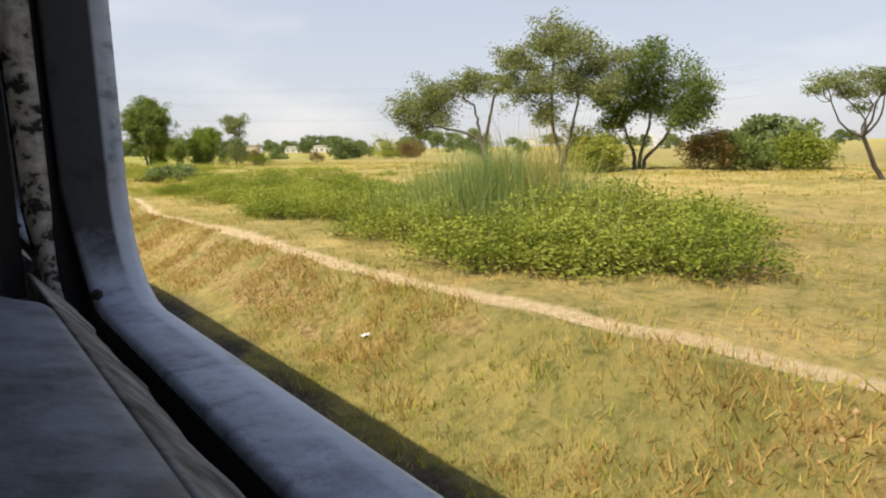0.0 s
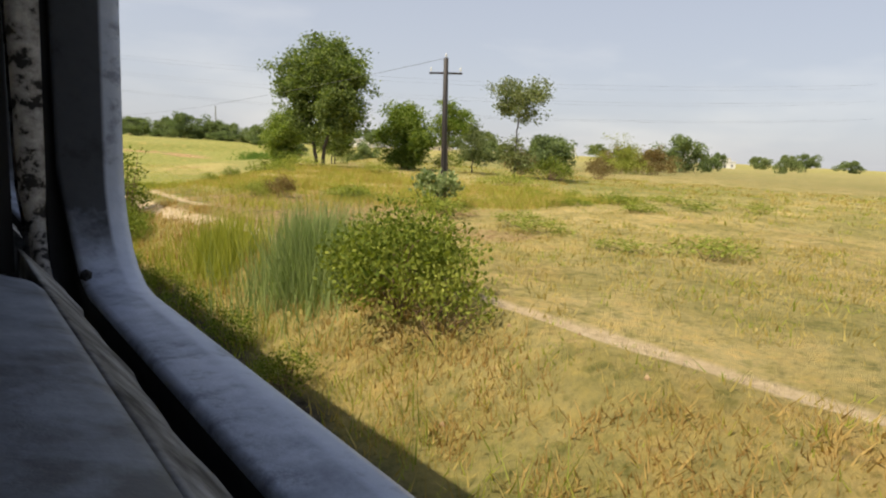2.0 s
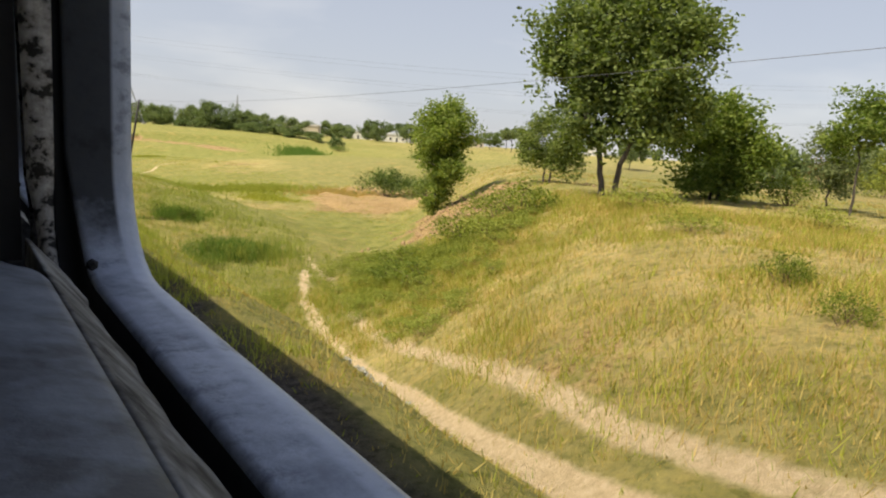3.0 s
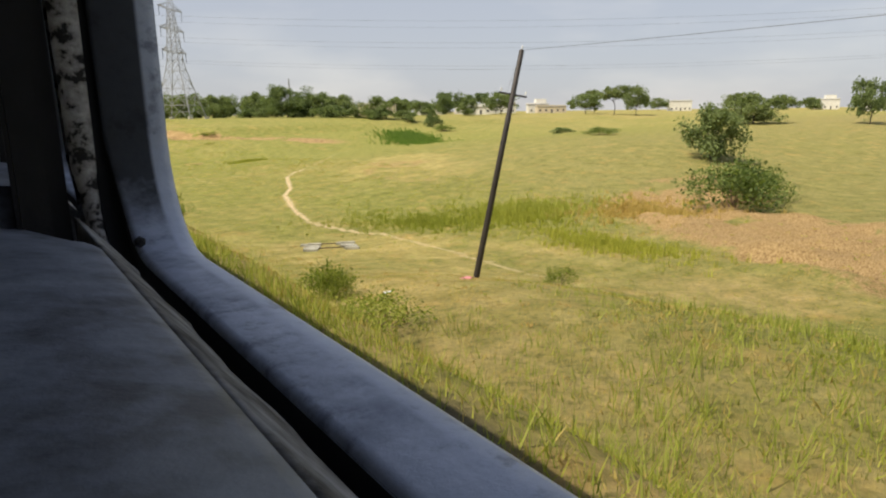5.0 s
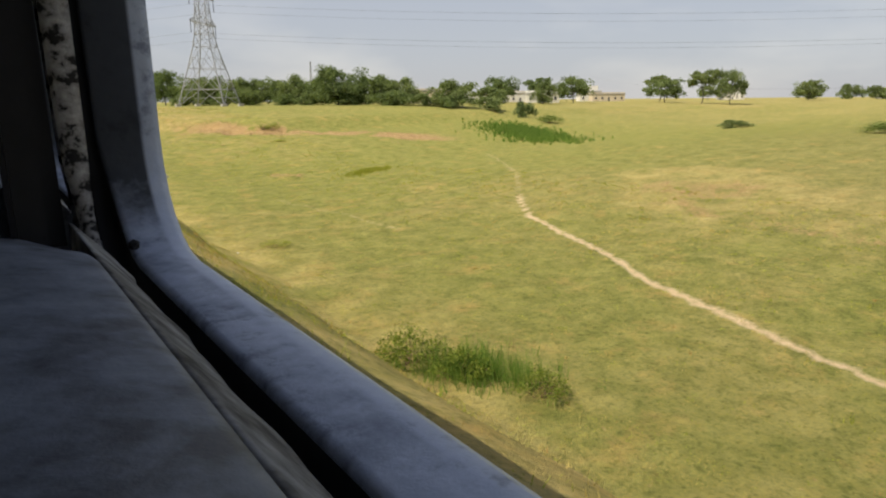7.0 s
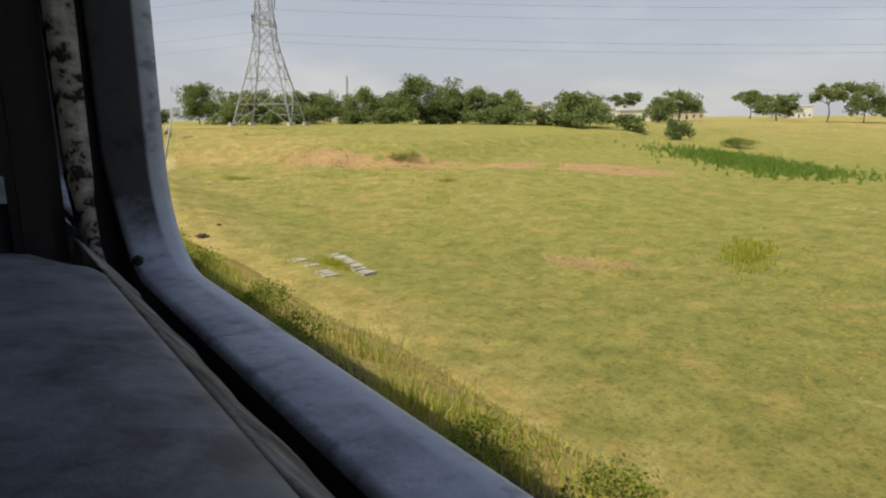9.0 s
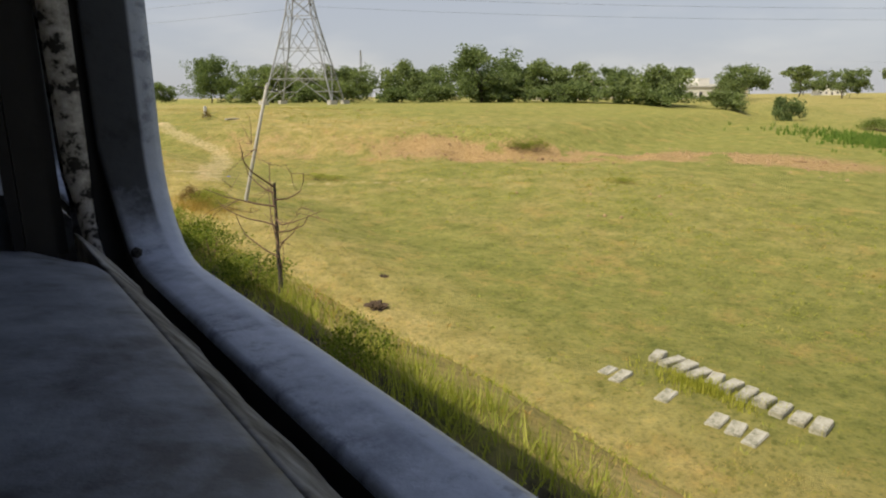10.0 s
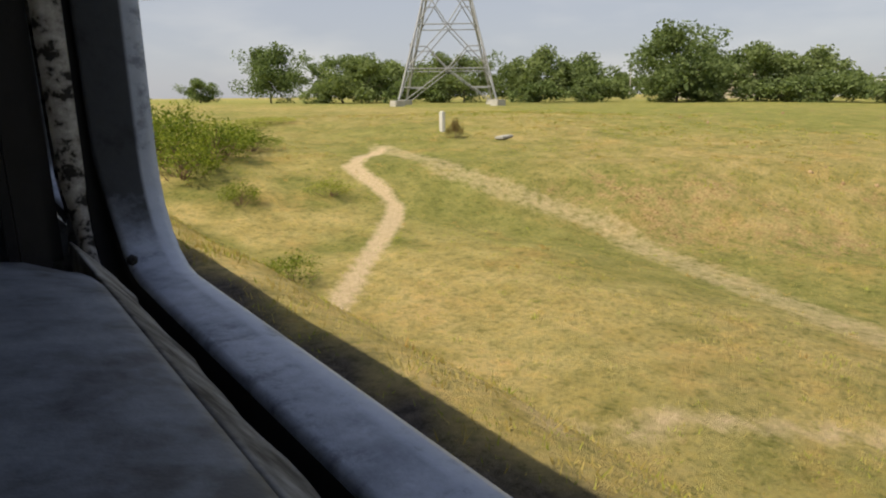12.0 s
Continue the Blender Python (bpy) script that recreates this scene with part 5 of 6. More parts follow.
# taller dry grass on the slope into the hollow and on the open verge
for nm, mat, lab, n in (("bank_grass", grass_dry, "tall dry straw grass on the slope", 20000), ("bank_grass", grass_green, "tall yellow-green grass on the slope", 28000)):
    x, y = sow(n, 5.4, 24, 62, 100, lambda x, y: cover(x, y) * sm(0.0, 1.6, x - 4.6 - 0.17 * np.clip(y - 72, 0, 40)) * (1 - sm(90, 100, y)) * (1 - sm(17, 24, x)), gr)
    blades(nm, x, y, (0.12 + 0.24 * gr.random(len(x)) ** 1.4) * (0.5 + 0.9 * lumps(x, y, 2.3, 31)), np.repeat(0.0045 + 0.0004 * x, 8), mat, lab, gr, 0.9, 8, 0.2)
# reeds and rank clumps: x, y, half sizes, turn, tufts, height, material
for nm, cx, cy, rx, ry, turn, n, hh, mat, lab in [
        ("reeds", 27.5, 162, 5.0, 9.0, 0.6, 900, 0.5, grass_green, "tall green reeds on damp ground"), ("reeds", 30.5, 146, 2.6, 6.5, -0.1, 700, 0.5, grass_green, "tall green reeds on damp ground"), ("reeds", 37, 160, 4.0, 9.0, 1.2, 700, 0.6, grass_rank, "tall green reeds on damp ground"), ("reeds", 33.5, 158, 5.0, 5.5, 0.5, 650, 0.6, grass_green, "tall green reeds on damp ground"),
        ("reeds", 91, 265, 6.5, 17, -0.4, 2600, 0.9, grass_reed, "dark green reeds along a wet channel"), ("reeds", 11.2, 103, 2.4, 1.5, 0.2, 520, 0.8, grass_reed, "rank green grass clump beside the trail"),
        ("reeds", 14.5, 92.5, 4.5, 2.5, 0.6, 700, 0.45, grass_green, "rank green weeds on the slope"), ("reeds", 12.2, 102.8, 2.6, 1.2, 0.1, 420, 0.6, grass_rank, "rank green weeds beside the trail"), ("reeds", 10.6, 111, 2.0, 1.1, 0.3, 330, 0.6, grass_reed, "rank green grass clump beside the trail"), ("reeds", 13.6, 91.0, 3.2, 2.2, 0.8, 420, 0.5, grass_rank, "rank green grass clump on the slope"),
        ("reeds", 8.3, 8.9, 1.5, 1.7, 0.0, 1000, 1.5, grass_feather, "tall feathery bluish grass"), ("reeds", 8.8, 8.3, 0.9, 0.9, 0.0, 50, 2.2, grass_dry, "tall straw seed stalks"),
        ("reeds", 4.0, 55.9, 0.7, 1.0, 0.0, 420, 0.95, grass_feather, "tall bluish grass clump beside a bush"), ("reeds", 3.7, 58.6, 0.7, 1.3, 0.0, 260, 0.7, grass_green, "tall green grass clump"),
        ("reeds", 2.68, 271.4, 0.22, 3.0, 0.0, 420, 0.42, grass_reed, "tall dark green grass at the foot of the line"),
        ("reeds", 12.2, 183.4, 1.6, 2.2, 0.6, 300, 0.9, grass_reed, "rank green grass clump beside shrubs"),
        ("reeds", 43.5, 153, 6.0, 5.0, -0.4, 900, 0.5, grass_dry, "pale flattened straw in a dry pit"), ("reeds", 16.3, 249.2, 0.8, 2.2, 0.0, 160, 0.35, grass_green, "green grass between concrete blocks"), ("reeds", 38, 236, 4.5, 1.4, 0.5, 320, 0.45, grass_green, "green sedge patch"), ("reeds", 9.9, 276, 1.6, 2.4, 0.0, 360, 0.45, grass_dry, "dry grass on a low mound")]:
    q, a = 0.62 * np.abs(gr.normal(size=n)), gr.random(n) * 2 * np.pi
    u, v = rx * q * np.cos(a), ry * q * np.sin(a)
    x, y = cx + u * math.cos(turn) - v * math.sin(turn), cy + u * math.sin(turn) + v * math.cos(turn)
    w = np.repeat(0.006 + 0.0006 * x, 8)
    blades(nm, x, y, hh * (0.6 + 0.6 * gr.random(n)), w, mat, lab, gr, 0.5, 8, 0.12)

# ---- pylon, poles and wires ----
galv = surface("galvanised steel", [(0.3, (0.20, 0.205, 0.21)), (0.7, (0.40, 0.405, 0.41))], 1.2, 0.6, 0.4, 12, 0.1)
concrete = surface("weathered concrete", [(0.3, (0.30, 0.28, 0.24)), (0.55, (0.46, 0.44, 0.39)), (0.78, (0.60, 0.57, 0.51))], 1.5, 0.9, 0, 18, 0.5, 0.01)
steel_dark = surface("dark painted steel", [(0.3, (0.02, 0.018, 0.016)), (0.7, (0.06, 0.05, 0.045))], 2, 0.6, 0.3, 16, 0.2)
porcelain = surface("white porcelain", [(0.3, (0.62, 0.62, 0.60)), (0.7, (0.82, 0.82, 0.80))], 3, 0.25)
wire_mat = surface("dull wire", [(0.3, (0.10, 0.10, 0.11)), (0.7, (0.18, 0.18, 0.19))], 3, 0.5, 0.5)


def bars(segs, r, sides=4):
    return tubes([[(a, r), (b, r)] for a, b in segs], sides)


def pylon(cx, cy, half, high, along):
    """Lattice tower: four splayed legs on footings, bracing, three pairs of arms with insulator strings."""
    t = tagged(new("transmission_tower"), "tall grey steel lattice transmission tower on concrete footings", "tower")
    z0 = float(ground_z(cx, cy))
    u = np.array([math.cos(along), math.sin(along), 0])
    w = np.array([-u[1], u[0], 0])
    levels = [(0.0, half), (4.8, half * 0.82), (10.5, half * 0.6), (16.5, half * 0.385), (20.0, half * 0.3), (22.7, half * 0.27), (26.3, half * 0.235), (30.0, half * 0.2), (33.4, half * 0.17), (36.8, half * 0.14), (high, 0.12)]

    def corner(k, lv):
        z, h = levels[lv]
        sx, sy = ((-1, -1), (1, -1), (1, 1), (-1, 1))[k]
        return u * h * sx + w * h * sy + np.array([0, 0, z])
    for k in range(4):
        v, f = tubes([[(corner(k, i), 0.19 - 0.011 * i) for i in range(len(levels))]], 4)
        part("leg", rawmesh("leg", v, f), galv, t)
        p = corner(k, 0)
        b = boxed(p[0] - 0.75, p[1] - 0.75, -0.6, p[0] + 0.75, p[1] + 0.75, 0.75, bevel=0.08)
        part("footing", b, concrete, t, "white-washed concrete footing")
        q = corner((k + 1) % 4, 0)
        seg = []
        for i in range(len(levels) - 2):
            a, b2 = corner(k, i), corner((k + 1) % 4, i)
            c, d = corner(k, i + 1), corner((k + 1) % 4, i + 1)
            m = (c + d) / 2
            if i == 0:
                seg += [(a, m), (b2, m), (c, d), ((a + c) / 2, (a + m) / 2), ((b2 + d) / 2, (b2 + m) / 2)]
            elif i < 3:
                seg += [(a, m), (b2, m), (c, d), ((a + c) / 2, (a + m) / 2), ((b2 + d) / 2, (b2 + m) / 2), ((a + b2) / 2, (a + m) / 2), ((a + b2) / 2, (b2 + m) / 2)]
            else:
                seg += [(a, d), (b2, c), (c, d)]
        for one in seg:
            v, f = bars([one], 0.075)
            part("brace", rawmesh("brace", v, f), galv, t)
    tips = []
    for z, lv, reach in ((22.7, 5, 9.2), (30.0, 7, 9.0), (36.8, 9, 8.8)):
        for s in (-1, 1):
            h = levels[lv][1]
            tip = w * reach * s + np.array([0, 0, z + 0.2])
            a, b = w * h * s + u * h + [0, 0, z], w * h * s - u * h + [0, 0, z]
            c, d = w * h * s + u * h * 0.8 + [0, 0, z + 2.1], w * h * s - u * h * 0.8 + [0, 0, z + 2.1]
            seg = [(a, tip), (b, tip), (c, tip), (d, tip)]
            for q in (0.3, 0.55, 0.78):
                seg += [(a + (tip - a) * q, c + (tip - c) * q), (b + (tip - b) * q, d + (tip - d) * q), (a + (tip - a) * q, b + (tip - b) * q)]
            v, f = bars(seg, 0.085)
            arm = part("cross_arm", rawmesh("cross_arm", v, f), galv, t)
            hang = tip * np.array([0.93, 0.93, 1])
            v, f = tubes([[(hang + [0, 0, -0.18 * i], 0.13 if i % 2 else 0.05) for i in range(19)]], 6)
            part("insulator", rawmesh("insulator", v, f, True), steel_dark, arm, "hanging string of disc insulators")
            tips.append(hang + np.array([cx, cy, z0 - 3.3]))
    t.location = (cx, cy, z0)
    return tips, u


def wire(a, b, sag, r=0.02, name="wire", label="thin dark overhead wire"):
    a, b = np.array(a, float), np.array(b, float)
    n = 26
    path = []
    for k in range(n):
        q = k / (n - 1)
        path.append((a + (b - a) * q - np.array([0, 0, sag * 4 * q * (1 - q)]), r))
    v, f = tubes([path], 5)
    return tagged(part(name, rawmesh(name, v, f, True), wire_mat), label, "wire", "overhead wires")


tips, run = pylon(56.0, 361.0, 6.6, 42.5, math.atan2(-0.62, 0.78))
for p in tips:
    wire(p, p + run * 330 + np.array([0, 0, 3.0]), 5.5, 0.022, "power_line", "heavy power conductor hanging in a long sag")
    wire(p, p - run * 330, 8.0, 0.022, "power_line", "heavy power conductor hanging in a long sag")


def rail_pole(x, y, high, lean_x, lean_y, mat, label, arm_turn, arm=1.3, arms=(0.93,), r=0.09):
    """Line-side pole: tapered post, cross arm, insulators, cap."""
    p = tagged(new("utility_pole"), label, "pole", "poles of the line")
    v, f = tubes([[((0, 0, -0.6), r), ((0, 0, high * 0.5), r * 0.9), ((0, 0, high), r * 0.72), ((0, 0, high + 0.03), 0.01)]], 10)
    part("post", rawmesh("post", v, f, True), mat, p)
    for q in arms:
        c = part("cross_arm", boxed(-arm / 2, -0.025, high * q - 0.028, arm / 2, 0.025, high * q + 0.028, bevel=0.006), steel_dark, p, "dark steel cross arm")
        c.rotation_euler.z = arm_turn
        for sx in (-0.44, 0.0, 0.44):
            z = high * q + 0.05 if sx else high + 0.03
            v, f = tubes([[((sx * arm, 0, z), 0.014), ((sx * arm, 0, z + 0.04), 0.03), ((sx * arm, 0, z + 0.07), 0.02), ((sx * arm, 0, z + 0.10), 0.03), ((sx * arm, 0, z + 0.12), 0.008)]], 8)
            part("insulator", rawmesh("insulator", v, f, True), porcelain, c, "white porcelain insulator")
    z = float(ground_z(x, y))
    p.matrix_world = Matrix.Translation((x, y, z)) @ Vector((0, 0, 1)).rotation_difference(Vector((lean_x, lean_y, 1))).to_matrix().to_4x4()
    return Vector((x, y, z)) + Vector((lean_x, lean_y, 1)).normalized() * high


pole_a = rail_pole(12.4, 63.5, 4.35, -0.06, -0.03, steel_dark, "dark tarred utility pole with small cross arm", -0.67, 1.0, (0.9,), 0.1)
pole_c = rail_pole(13.0, 136.6, 7.6, 0.12, -0.16, steel_dark, "dark leaning steel utility pole", -0.67, 0.9, (0.82,), 0.11)
pole_b = rail_pole(12.95, 277.2, 6.9, 0.20, -0.18, concrete, "pale leaning concrete utility pole with dark cross arm", -0.55, 1.3, (0.97,), 0.115)
wire(pole_a, pole_c, 0.7, 0.006)
wire(pole_c, (150, 300, 6.5), 3.0, 0.008)
far_pole = rail_pole(22, 420, 11.0, 0.01, 0.0, concrete, "distant concrete pole with cross arm", 0.3, 4.0, (0.97,), 0.2)
far_pole2 = rail_pole(142, 395, 9.0, 0.0, 0.0, concrete, "distant concrete pole with cross arm", 1.3, 1.6, (0.95,), 0.14)


def mast(x, y, high):
    m = tagged(new("radio_mast"), "thin distant lattice radio mast above the trees", "mast")
    k = [(math.cos(a), math.sin(a)) for a in (0, 2.1, 4.2)]
    seg = []
    for i in range(14):
        z, z2 = high * i / 14, high * (i + 1) / 14
        for j in range(3):
            w, w2 = 1.0 - 0.05 * i, 1.0 - 0.05 * (i + 1)
            seg += [((k[j][0] * w, k[j][1] * w, z), (k[(j + 1) % 3][0] * w2, k[(j + 1) % 3][1] * w2, z2))]
    v, f = bars(seg, 0.1)
    part("bracing", rawmesh("bracing", v, f), galv, m)
    for j in range(3):
        v, f = bars([((k[j][0], k[j][1], -0.5), (k[j][0] * 0.3, k[j][1] * 0.3, high))], 0.14)
        part("leg", rawmesh("leg", v, f), galv, m)
    m.location = (x, y, float(ground_z(x, y)))


mast(165, 530, 24.0)

# ---- village beyond the wood ----
lime = surface("limewashed wall", [(0.3, (0.55, 0.53, 0.48)), (0.7, (0.78, 0.76, 0.70))], 0.6, 0.9, 0, 6, 0.3)
cream = surface("cream wall", [(0.3, (0.50, 0.42, 0.30)), (0.7, (0.66, 0.57, 0.43))], 0.6, 0.9, 0, 6, 0.3)
dark_gap = surface("dark opening", [(0.3, (0.03, 0.03, 0.035)), (0.7, (0.08, 0.08, 0.09))], 1, 0.4)
tin = surface("roof sheet", [(0.3, (0.30, 0.29, 0.28)), (0.7, (0.46, 0.44, 0.42))], 0.8, 0.6)


def house(x, y, wide, deep, high, wall_mat, turn, label, attic=False):
    """Flat-roofed village house: walls, parapet roof, windows with sills, a door."""
    h = tagged(new("house"), label, "house", "houses of the village")
    part("wall", boxed(-wide / 2, -deep / 2, -0.5, wide / 2, deep / 2, high, bevel=0.05), wall_mat, h)
    part("roof", boxed(-wide / 2 - 0.3, -deep / 2 - 0.3, high, wide / 2 + 0.3, deep / 2 + 0.3, high + 0.35, bevel=0.04), tin, h, "grey slab roof with overhang")
    part("parapet", boxed(-wide / 2, -deep / 2, high + 0.35, wide / 2, deep / 2, high + 0.9, bevel=0.03), wall_mat, h)
    n = max(2, int(wide / 3.2))
    for k in range(n):
        cx = -wide / 2 + wide * (k + 0.5) / n
        if k == n // 2:
            part("door", boxed(cx - 0.5, -deep / 2 - 0.05, -0.1, cx + 0.5, -deep / 2 + 0.02, 2.1, bevel=0.02), dark_gap, h, "dark doorway")
        else:
            wdw = part("window", boxed(cx - 0.55, -deep / 2 - 0.04, 1.0, cx + 0.55, -deep / 2 + 0.02, 2.2, bevel=0.02), dark_gap, h, "dark window")
            part("window_sill", boxed(cx - 0.7, -deep / 2 - 0.18, 0.9, cx + 0.7, -deep / 2 - 0.045, 1.0, bevel=0.01), wall_mat, wdw)
    if attic:
        part("upper_storey", boxed(-wide * 0.1, -deep * 0.4, high + 0.9, wide * 0.35, deep * 0.4, high + 3.4, bevel=0.05), wall_mat, h)
    h.matrix_world = pose(x, y, float(ground_z(x, y)), 0, 0, turn)
    return h


for x, y, w, d, hh, m, turn, lab, up in [
        (225, 413, 17, 8, 4.2, lime, -35, "long low white village house", False), (239, 414, 12, 8, 4.8, lime, -30, "white village house with parapet", False), (296, 430, 10, 8, 5.2, lime, -35, "white house with upper storey", True),
        (274, 398, 17, 9, 3.6, cream, -35, "long cream-walled village building", False), (433, 421, 16, 10, 7, lime, -45, "distant white house among trees", False), (515, 352, 15, 10, 7, lime, -55, "distant white house with upper storey", True),
        (366, 243, 15, 8, 3.4, lime, -55, "long white shed on the plain", False), (142, 372, 16, 9, 4.6, cream, -35, "cream village house behind the trees", False), (278, 414, 12, 9, 5.0, lime, -35, "white village house with upper storey", True),
        (300, 468, 12, 9, 6.5, lime, -32, "white village house with flat roof", False), (210, 425, 10, 8, 4.2, lime, -30, "small white village house", False), (255, 440, 11, 8, 5.0, cream, -20, "cream village house with flat roof", False),
        (191, 405, 15, 8, 3.6, lime, -35, "low white house between the trees", False), (189, 360, 13, 8, 3.4, lime, -40, "small white house beyond the wood", False), (470, 300, 16, 10, 6.0, lime, -60, "distant white house among trees", False)]:
    house(x, y, w, d, hh, m, turn, lab, up)


# ---- small things of the field ----
block_stone = surface("mossy concrete", [(0.40, (0.16, 0.16, 0.10)), (0.5, (0.36, 0.34, 0.27)), (0.68, (0.52, 0.50, 0.43))], 2.2, 0.95, 0, 14, 0.6, 0.02)


def block(x, y, lx, ly, lz, turn, r, tilt=0.0, group="concrete blocks", label="pale weathered concrete block lying in the grass"):
    b = part("concrete_block", boxed(-lx / 2, -ly / 2, 0, lx / 2, ly / 2, lz, bevel=0.025), block_stone)
    b.matrix_world = pose(x, y, float(ground_z(x, y)) - 0.06, tilt, tilt * 0.6, turn)
    return tagged(b, label, "block", group)


def heap(x, y, wide, high, seed, mat, name, label, cat):
    r = np.random.default_rng(seed)
    bm = bmesh.new()
    bmesh.ops.create_icosphere(bm, subdivisions=4, radius=1)
    for v in bm.verts:
        c = v.co
        k = 0.65 + 0.5 * noise.noise(c * 2.1 + Vector((seed, 0, 0))) + 0.3 * noise.noise(c * 6 + Vector((0, seed, 0)))
        v.co = Vector((c.x * k * wide / 2, c.y * k * wide / 2, max(-0.05, c.z * k * high)))
    o = part(name, bm, mat)
    o.location = (x, y, float(ground_z(x, y)))
    return tagged(o, label, cat)


r9 = np.random.default_rng(9)
for a, e, n, gaps, turn, thick in (((17.3, 251.4), (16.7, 246.1), 11, (), 8, 0.2), ((15.0, 251.6), (14.75, 246.8), 10, (2, 3, 5, 6), 8, 0.10)):
    for k in range(n):
        if k in gaps:
            continue
        u = k / (n - 1)
        block(a[0] + (e[0] - a[0]) * u + 0.05 * r9.normal(), a[1] + (e[1] - a[1]) * u, 0.68 + 0.3 * r9.random(), 0.34 + 0.08 * r9.random(), thick + 0.05 * r9.random(), turn + 7 * r9.normal(), r9, 2 * r9.normal())
# a broken rectangle of blocks with rusty bars across it
for x, y, turn in ((16.55, 159.75, -32), (17.0, 159.45, -28), (18.6, 158.45, -34), (18.9, 158.15, -30), (16.45, 158.5, -36), (16.1, 157.95, -30), (15.9, 157.6, -33), (18.4, 157.35, -30), (18.32, 156.8, -35), (18.22, 156.3, -31)):
    block(x, y, 0.8 + 0.2 * r9.random(), 0.36, 0.2 + 0.05 * r9.random(), turn, r9, 2 * r9.normal())
rust_bar = surface("rusted steel bar", [(0.3, (0.02, 0.015, 0.012)), (0.7, (0.08, 0.05, 0.035))], 3, 0.8)
for a, b in (((17.2, 159.3), (18.5, 158.5)), ((16.4, 157.7), (18.0, 156.7))):
    v, f = tubes([[((a[0], a[1], float(ground_z(*a)) + 0.1), 0.035), ((b[0], b[1], float(ground_z(*b)) + 0.1), 0.035)]], 6)
    tagged(part("steel_bar", rawmesh("steel_bar", v, f, True), rust_bar), "rusty steel bar lying across concrete blocks", "bar", "steel bars")
for k in range(16):
    x, y = 4.3 + 0.9 * r9.random(), 77.6 + 2.2 * r9.random()
    heap(x, y, 0.16 + 0.12 * r9.random(), 0.06 + 0.05 * r9.random(), 20 + k, block_stone, "stone", "small pale stone beside the trail", "stone")

post = part("boundary_post", boxed(-0.19, -0.14, -0.2, 0.19, 0.14, 1.2, bevel=0.06), lime)
post.matrix_world = pose(23.6, 319.4, float(ground_z(23.6, 319.4)), 0, 0, 30)
tagged(post, "short white-painted boundary post in the grass", "post")
slab = part("stone_slab", boxed(-1.0, -0.25, 0.0, 1.0, 0.25, 0.14, bevel=0.03), concrete)
slab.matrix_world = pose(25.6, 316.0, float(ground_z(25.6, 316.0)), 0, 0, 30)
tagged(slab, "low stone slab in the grass", "slab")


def snag(x, y):
    """Dead standing trunk, broken at the top, with branch stubs."""
    r = np.random.default_rng(41)
    s = tagged(new("dead_tree"), "bleached dead tree trunk, broken at the top", "tree")
    paths = [curve_path((0, 0, -0.3), (0.12, -0.1, 4.7), 0.24, 0.15, 0.12, r, 14), curve_path((0.1, -0.08, 4.3), (0.42, -0.5, 5.1), 0.08, 0.015, 0.06, r, 5)]
    tip = paths[0][-1][0]
    paths[0] += [(tip + np.array([0.02, 0.05, 0.16]), 0.10), (tip + np.array([0.09, -0.03, 0.34]), 0.03), (tip + np.array([0.10, -0.03, 0.37]), 0.004)]
    for z, a in ((2.0, 2.2), (2.7, 5.0), (3.4, 3.6), (4.0, 0.7)):
        e = np.array([0.05 + 0.3 * math.cos(a), 0.3 * math.sin(a), z + 0.15])
        paths.append(curve_path((0.05, -0.04, z), e, 0.06, 0.03, 0.02, r, 4))
    v, f = tubes(paths[:1], 10)
    part("trunk", rawmesh("trunk", v, f, True), bark_pale, s)
    for p in paths[1:]:
        v, f = tubes([p], 7)
        part("branch_stub", rawmesh("branch_stub", v, f, True), bark_dark, s)
    s.scale = (1.1, 1.1, 1.2)
    s.location = (x, y, float(ground_z(x, y)))


snag(7.05, 110.4)


def bare_sapling(x, y):
    """Leafless thorny young tree, many fine twigs."""
    r = np.random.default_rng(43)
    s = tagged(new("dead_sapling"), "leafless brown thorny sapling", "tree")
    trunk = curve_path((0, 0, -0.2), (0.04, 0.05, 1.45), 0.035, 0.016, 0.08, r, 7)
    v, f = tubes([trunk], 7)
    part("trunk", rawmesh("trunk", v, f, True), bark_dark, s)
    for k in range(13):
        z = 0.45 + 0.08 * k
        a = k * 2.4 + r.random()
        L = 0.35 + 0.55 * r.random()
        e = np.array([L * math.cos(a), L * math.sin(a), z + 0.15 + 0.55 * r.random()])
        p = [curve_path((0.02, 0.02, z), e, 0.012, 0.004, 0.08, r, 6)]
        for q in range(3):
            p.append(curve_path(e * [0.6, 0.6, 1], e + r.normal(size=3) * 0.16, 0.005, 0.002, 0.03, r, 4))
        v, f = tubes(p, 5)
        part("branch", rawmesh("branch", v, f, True), twig_brown, s)
    s.location = (x, y, float(ground_z(x, y)))


bare_sapling(2.88, 247.3)

plastic_white = surface("white plastic scrap", [(0.3, (0.6, 0.6, 0.6)), (0.7, (0.85, 0.85, 0.85))], 5, 0.4)
plastic_pink = surface("pink plastic scrap", [(0.3, (0.55, 0.16, 0.18)), (0.7, (0.7, 0.3, 0.3))], 5, 0.4)
plastic_blue = surface("blue plastic scrap", [(0.3, (0.05, 0.08, 0.45)), (0.7, (0.1, 0.15, 0.6))], 5, 0.4)


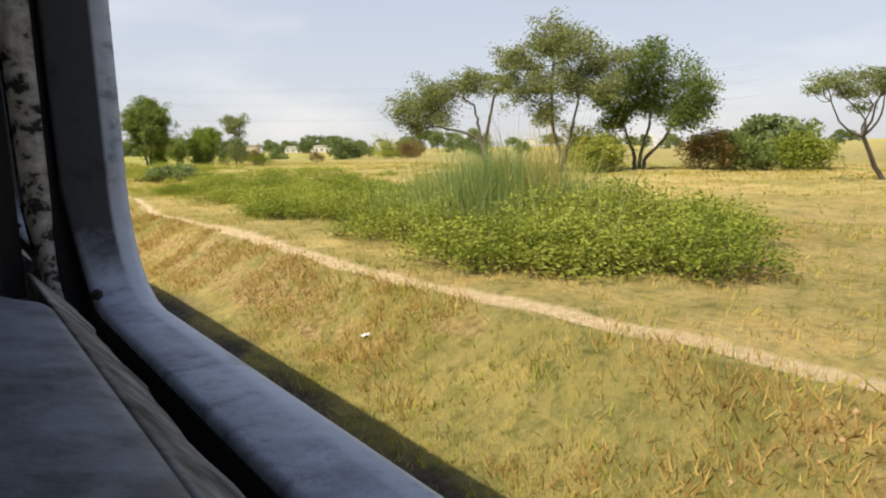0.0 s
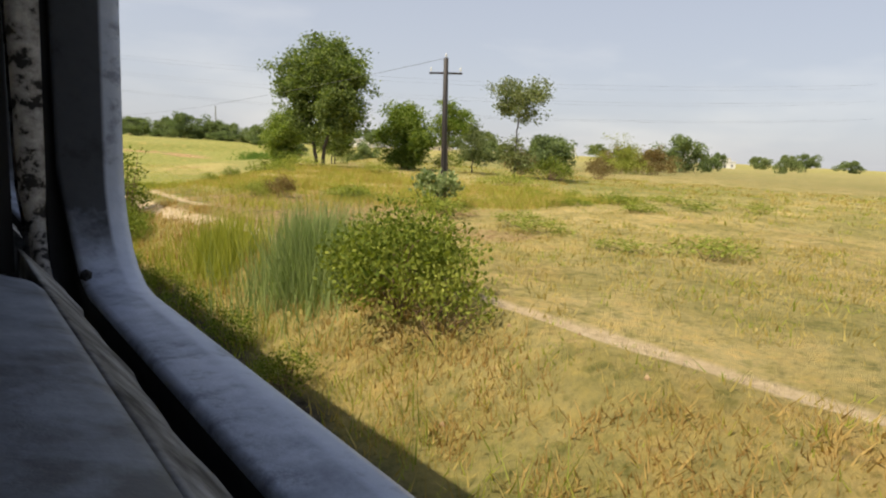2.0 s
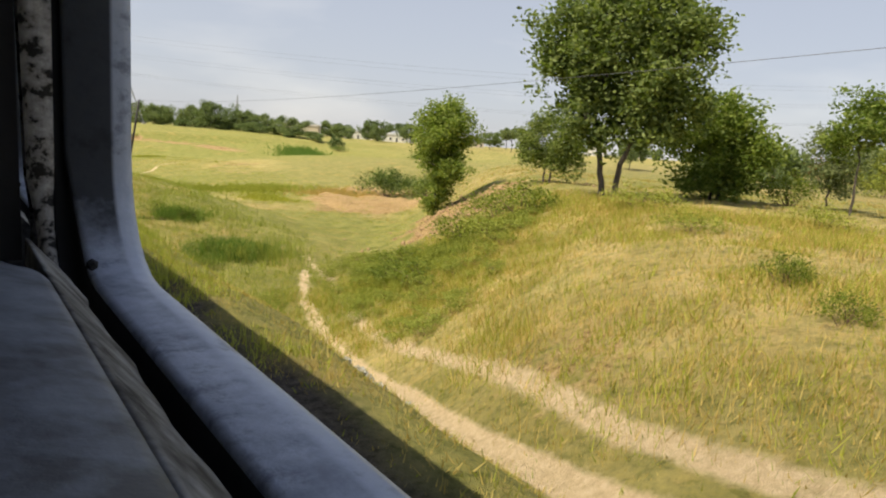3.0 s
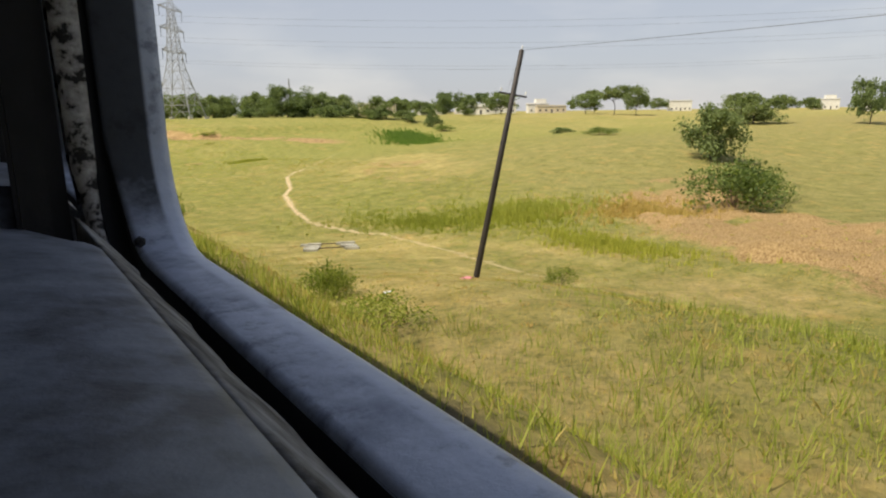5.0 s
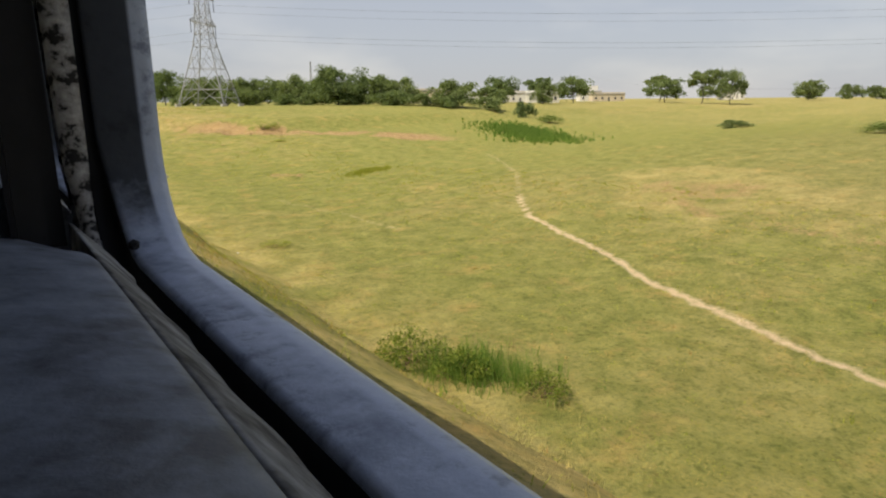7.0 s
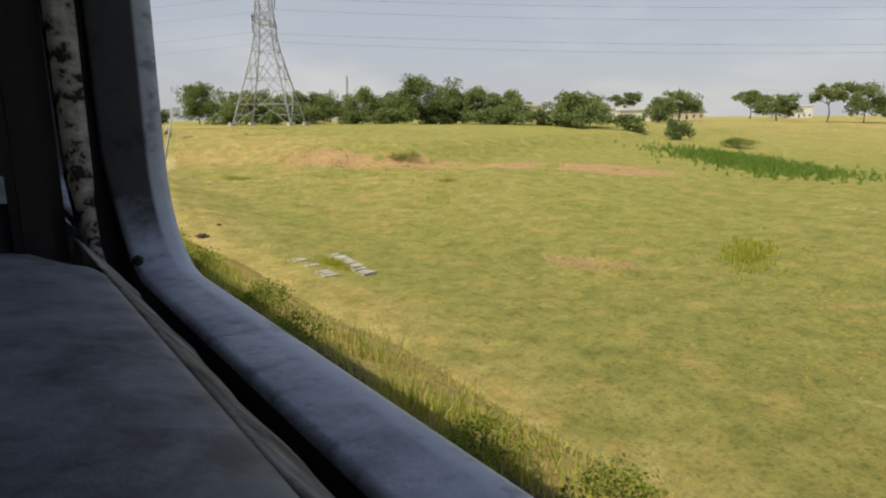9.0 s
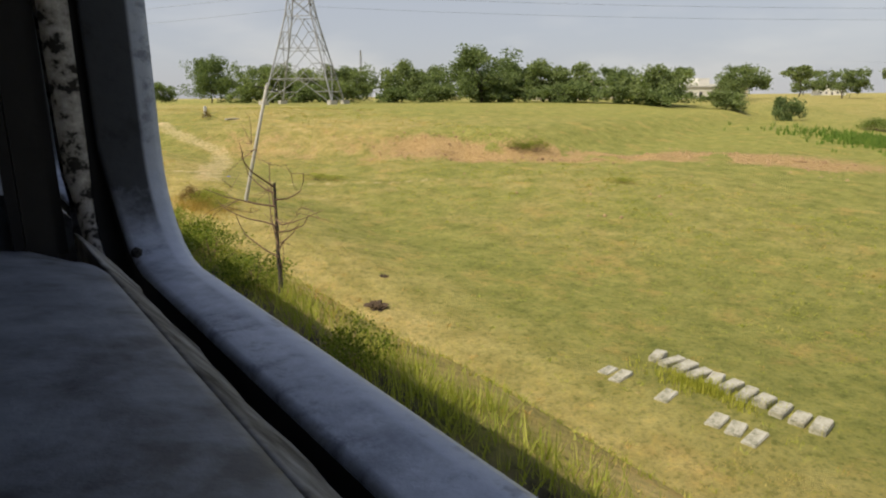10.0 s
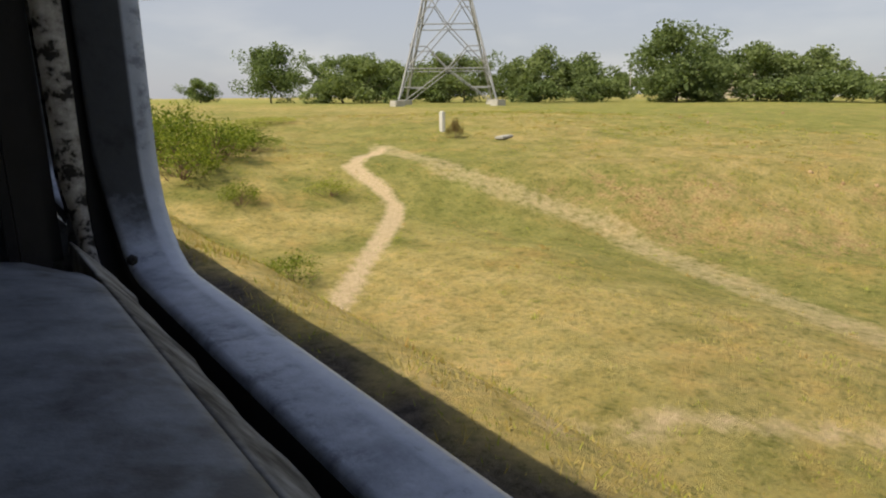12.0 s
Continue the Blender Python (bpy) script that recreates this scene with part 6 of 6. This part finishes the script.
def scrap_mesh(seed):
    """A crumpled sheet."""
    r = np.random.default_rng(seed)
    n = 7
    u, v = np.meshgrid(np.linspace(-0.5, 0.5, n), np.linspace(-0.5, 0.5, n), indexing="ij")
    p = np.stack([u + 0.1 * r.normal(size=u.shape), v + 0.1 * r.normal(size=u.shape), 0.22 * r.random(u.shape)], -1).reshape(-1, 3)
    i, j = np.meshgrid(np.arange(n - 1), np.arange(n - 1), indexing="ij")
    return rawmesh("scrap", p, np.stack([i * n + j, (i + 1) * n + j, (i + 1) * n + j + 1, i * n + j + 1], -1).reshape(-1, 4))


for x, y, s, mat, lab in [(7.84, 97.7, 0.28, plastic_white, "white plastic scrap in the grass"), (8.1, 96.9, 0.14, plastic_white, "white plastic scrap in the grass"), (8.56, 134.9, 0.24, plastic_white, "white plastic scrap in the grass"),
                          (11.4, 135.0, 0.34, plastic_pink, "faded pink plastic scrap in the grass"), (15.4, 287.6, 0.25, plastic_blue, "blue plastic scrap on the worn track"), (3.65, 6.1, 0.12, plastic_white, "white paper scrap on the bank"),
                          (3.6, 204.2, 0.18, plastic_white, "white plastic scrap in the grass"), (3.4, 233.0, 0.16, plastic_white, "white plastic scrap in the grass"), (9.0, 208.0, 0.16, plastic_white, "white paper scrap in the grass"),
                          (9.5, 236.0, 0.16, plastic_white, "white paper scrap in the grass"), (11.5, 205.0, 0.2, plastic_white, "white paper scrap in the grass"), (7.5, 228.5, 0.2, plastic_white, "white plastic scrap in the grass"),
                          (8.8, 168.0, 0.16, plastic_white, "white paper scrap in the grass"), (10.4, 172.5, 0.14, plastic_white, "white paper scrap in the grass"), (5.6, 145.2, 0.25, plastic_white, "white plastic scrap beside a shrub"), (7.0, 288.8, 0.16, plastic_white, "white paper scrap in the grass")]:
    o = part("plastic_scrap", scrap_mesh(int(x * 100)), mat)
    o.matrix_world = pose(x, y, float(ground_z(x, y)) - 0.01, 0, 0, 40 * x) @ Matrix.Scale(s, 4)
    tagged(o, lab, "litter", "litter in the grass")

dung = surface("dark dung and soil", [(0.3, (0.03, 0.02, 0.012)), (0.7, (0.12, 0.08, 0.045))], 4, 0.95, 0, 20, 0.8, 0.03)


heap(11.6, 259.9, 1.15, 0.3, 3, dung, "dung_mound", "dark heap of dung and dry stalks on the turf", "heap")
heap(13.6, 262.6, 0.5, 0.12, 5, dung, "dung_mound", "small dark dung heap on the turf", "heap")
heap(2.75, 286.8, 0.5, 0.42, 8, concrete, "boulder", "grey-brown boulder at the foot of the line", "stone")

# clods and stones on the broken ground
cl = np.random.default_rng(12)
n = 9200
cxs, cys = np.concatenate([3.0 + 1.8 * cl.random(2600), 30 + 40 * cl.random(5000), 19 + 12 * cl.random(1600)]), np.concatenate([-2 + 72 * cl.random(2600), 262 + 56 * cl.random(5000), 93 + 16 * cl.random(1600)])
keep = cl.random(n) < np.clip(bare(cxs, cys) * 1.1 + 0.02, 0, 1)
cxs, cys = cxs[keep], cys[keep]
n = len(cxs)
base = np.array([(1, 0, 0), (-1, 0, 0), (0, 1, 0), (0, -1, 0), (0, 0, 1), (0, 0, -1)], float)
tri = np.array([(0, 2, 4), (2, 1, 4), (1, 3, 4), (3, 0, 4), (2, 0, 5), (1, 2, 5), (3, 1, 5), (0, 3, 5)])
s = (0.012 + 0.03 * cl.random(n) ** 2) * (1 + 4.0 * (cxs > 12))
v = (base[None] * (0.6 + 0.7 * cl.random((n, 6, 1))) * s[:, None, None] + np.stack([cxs, cys, ground_z(cxs, cys)], 1)[:, None]).reshape(-1, 3)
f = (tri[None] + 6 * np.arange(n)[:, None, None]).reshape(-1, 3)
clod_mat = surface("earth clods", [(0.3, (0.20, 0.12, 0.06)), (0.55, (0.36, 0.24, 0.12)), (0.78, (0.50, 0.37, 0.21))], 0.8, 0.95, 0, 25, 0.5)
tagged(part("clods", rawmesh("clods", v, f), clod_mat), "loose earth clods on eroded ground", "clods", kind="stuff")
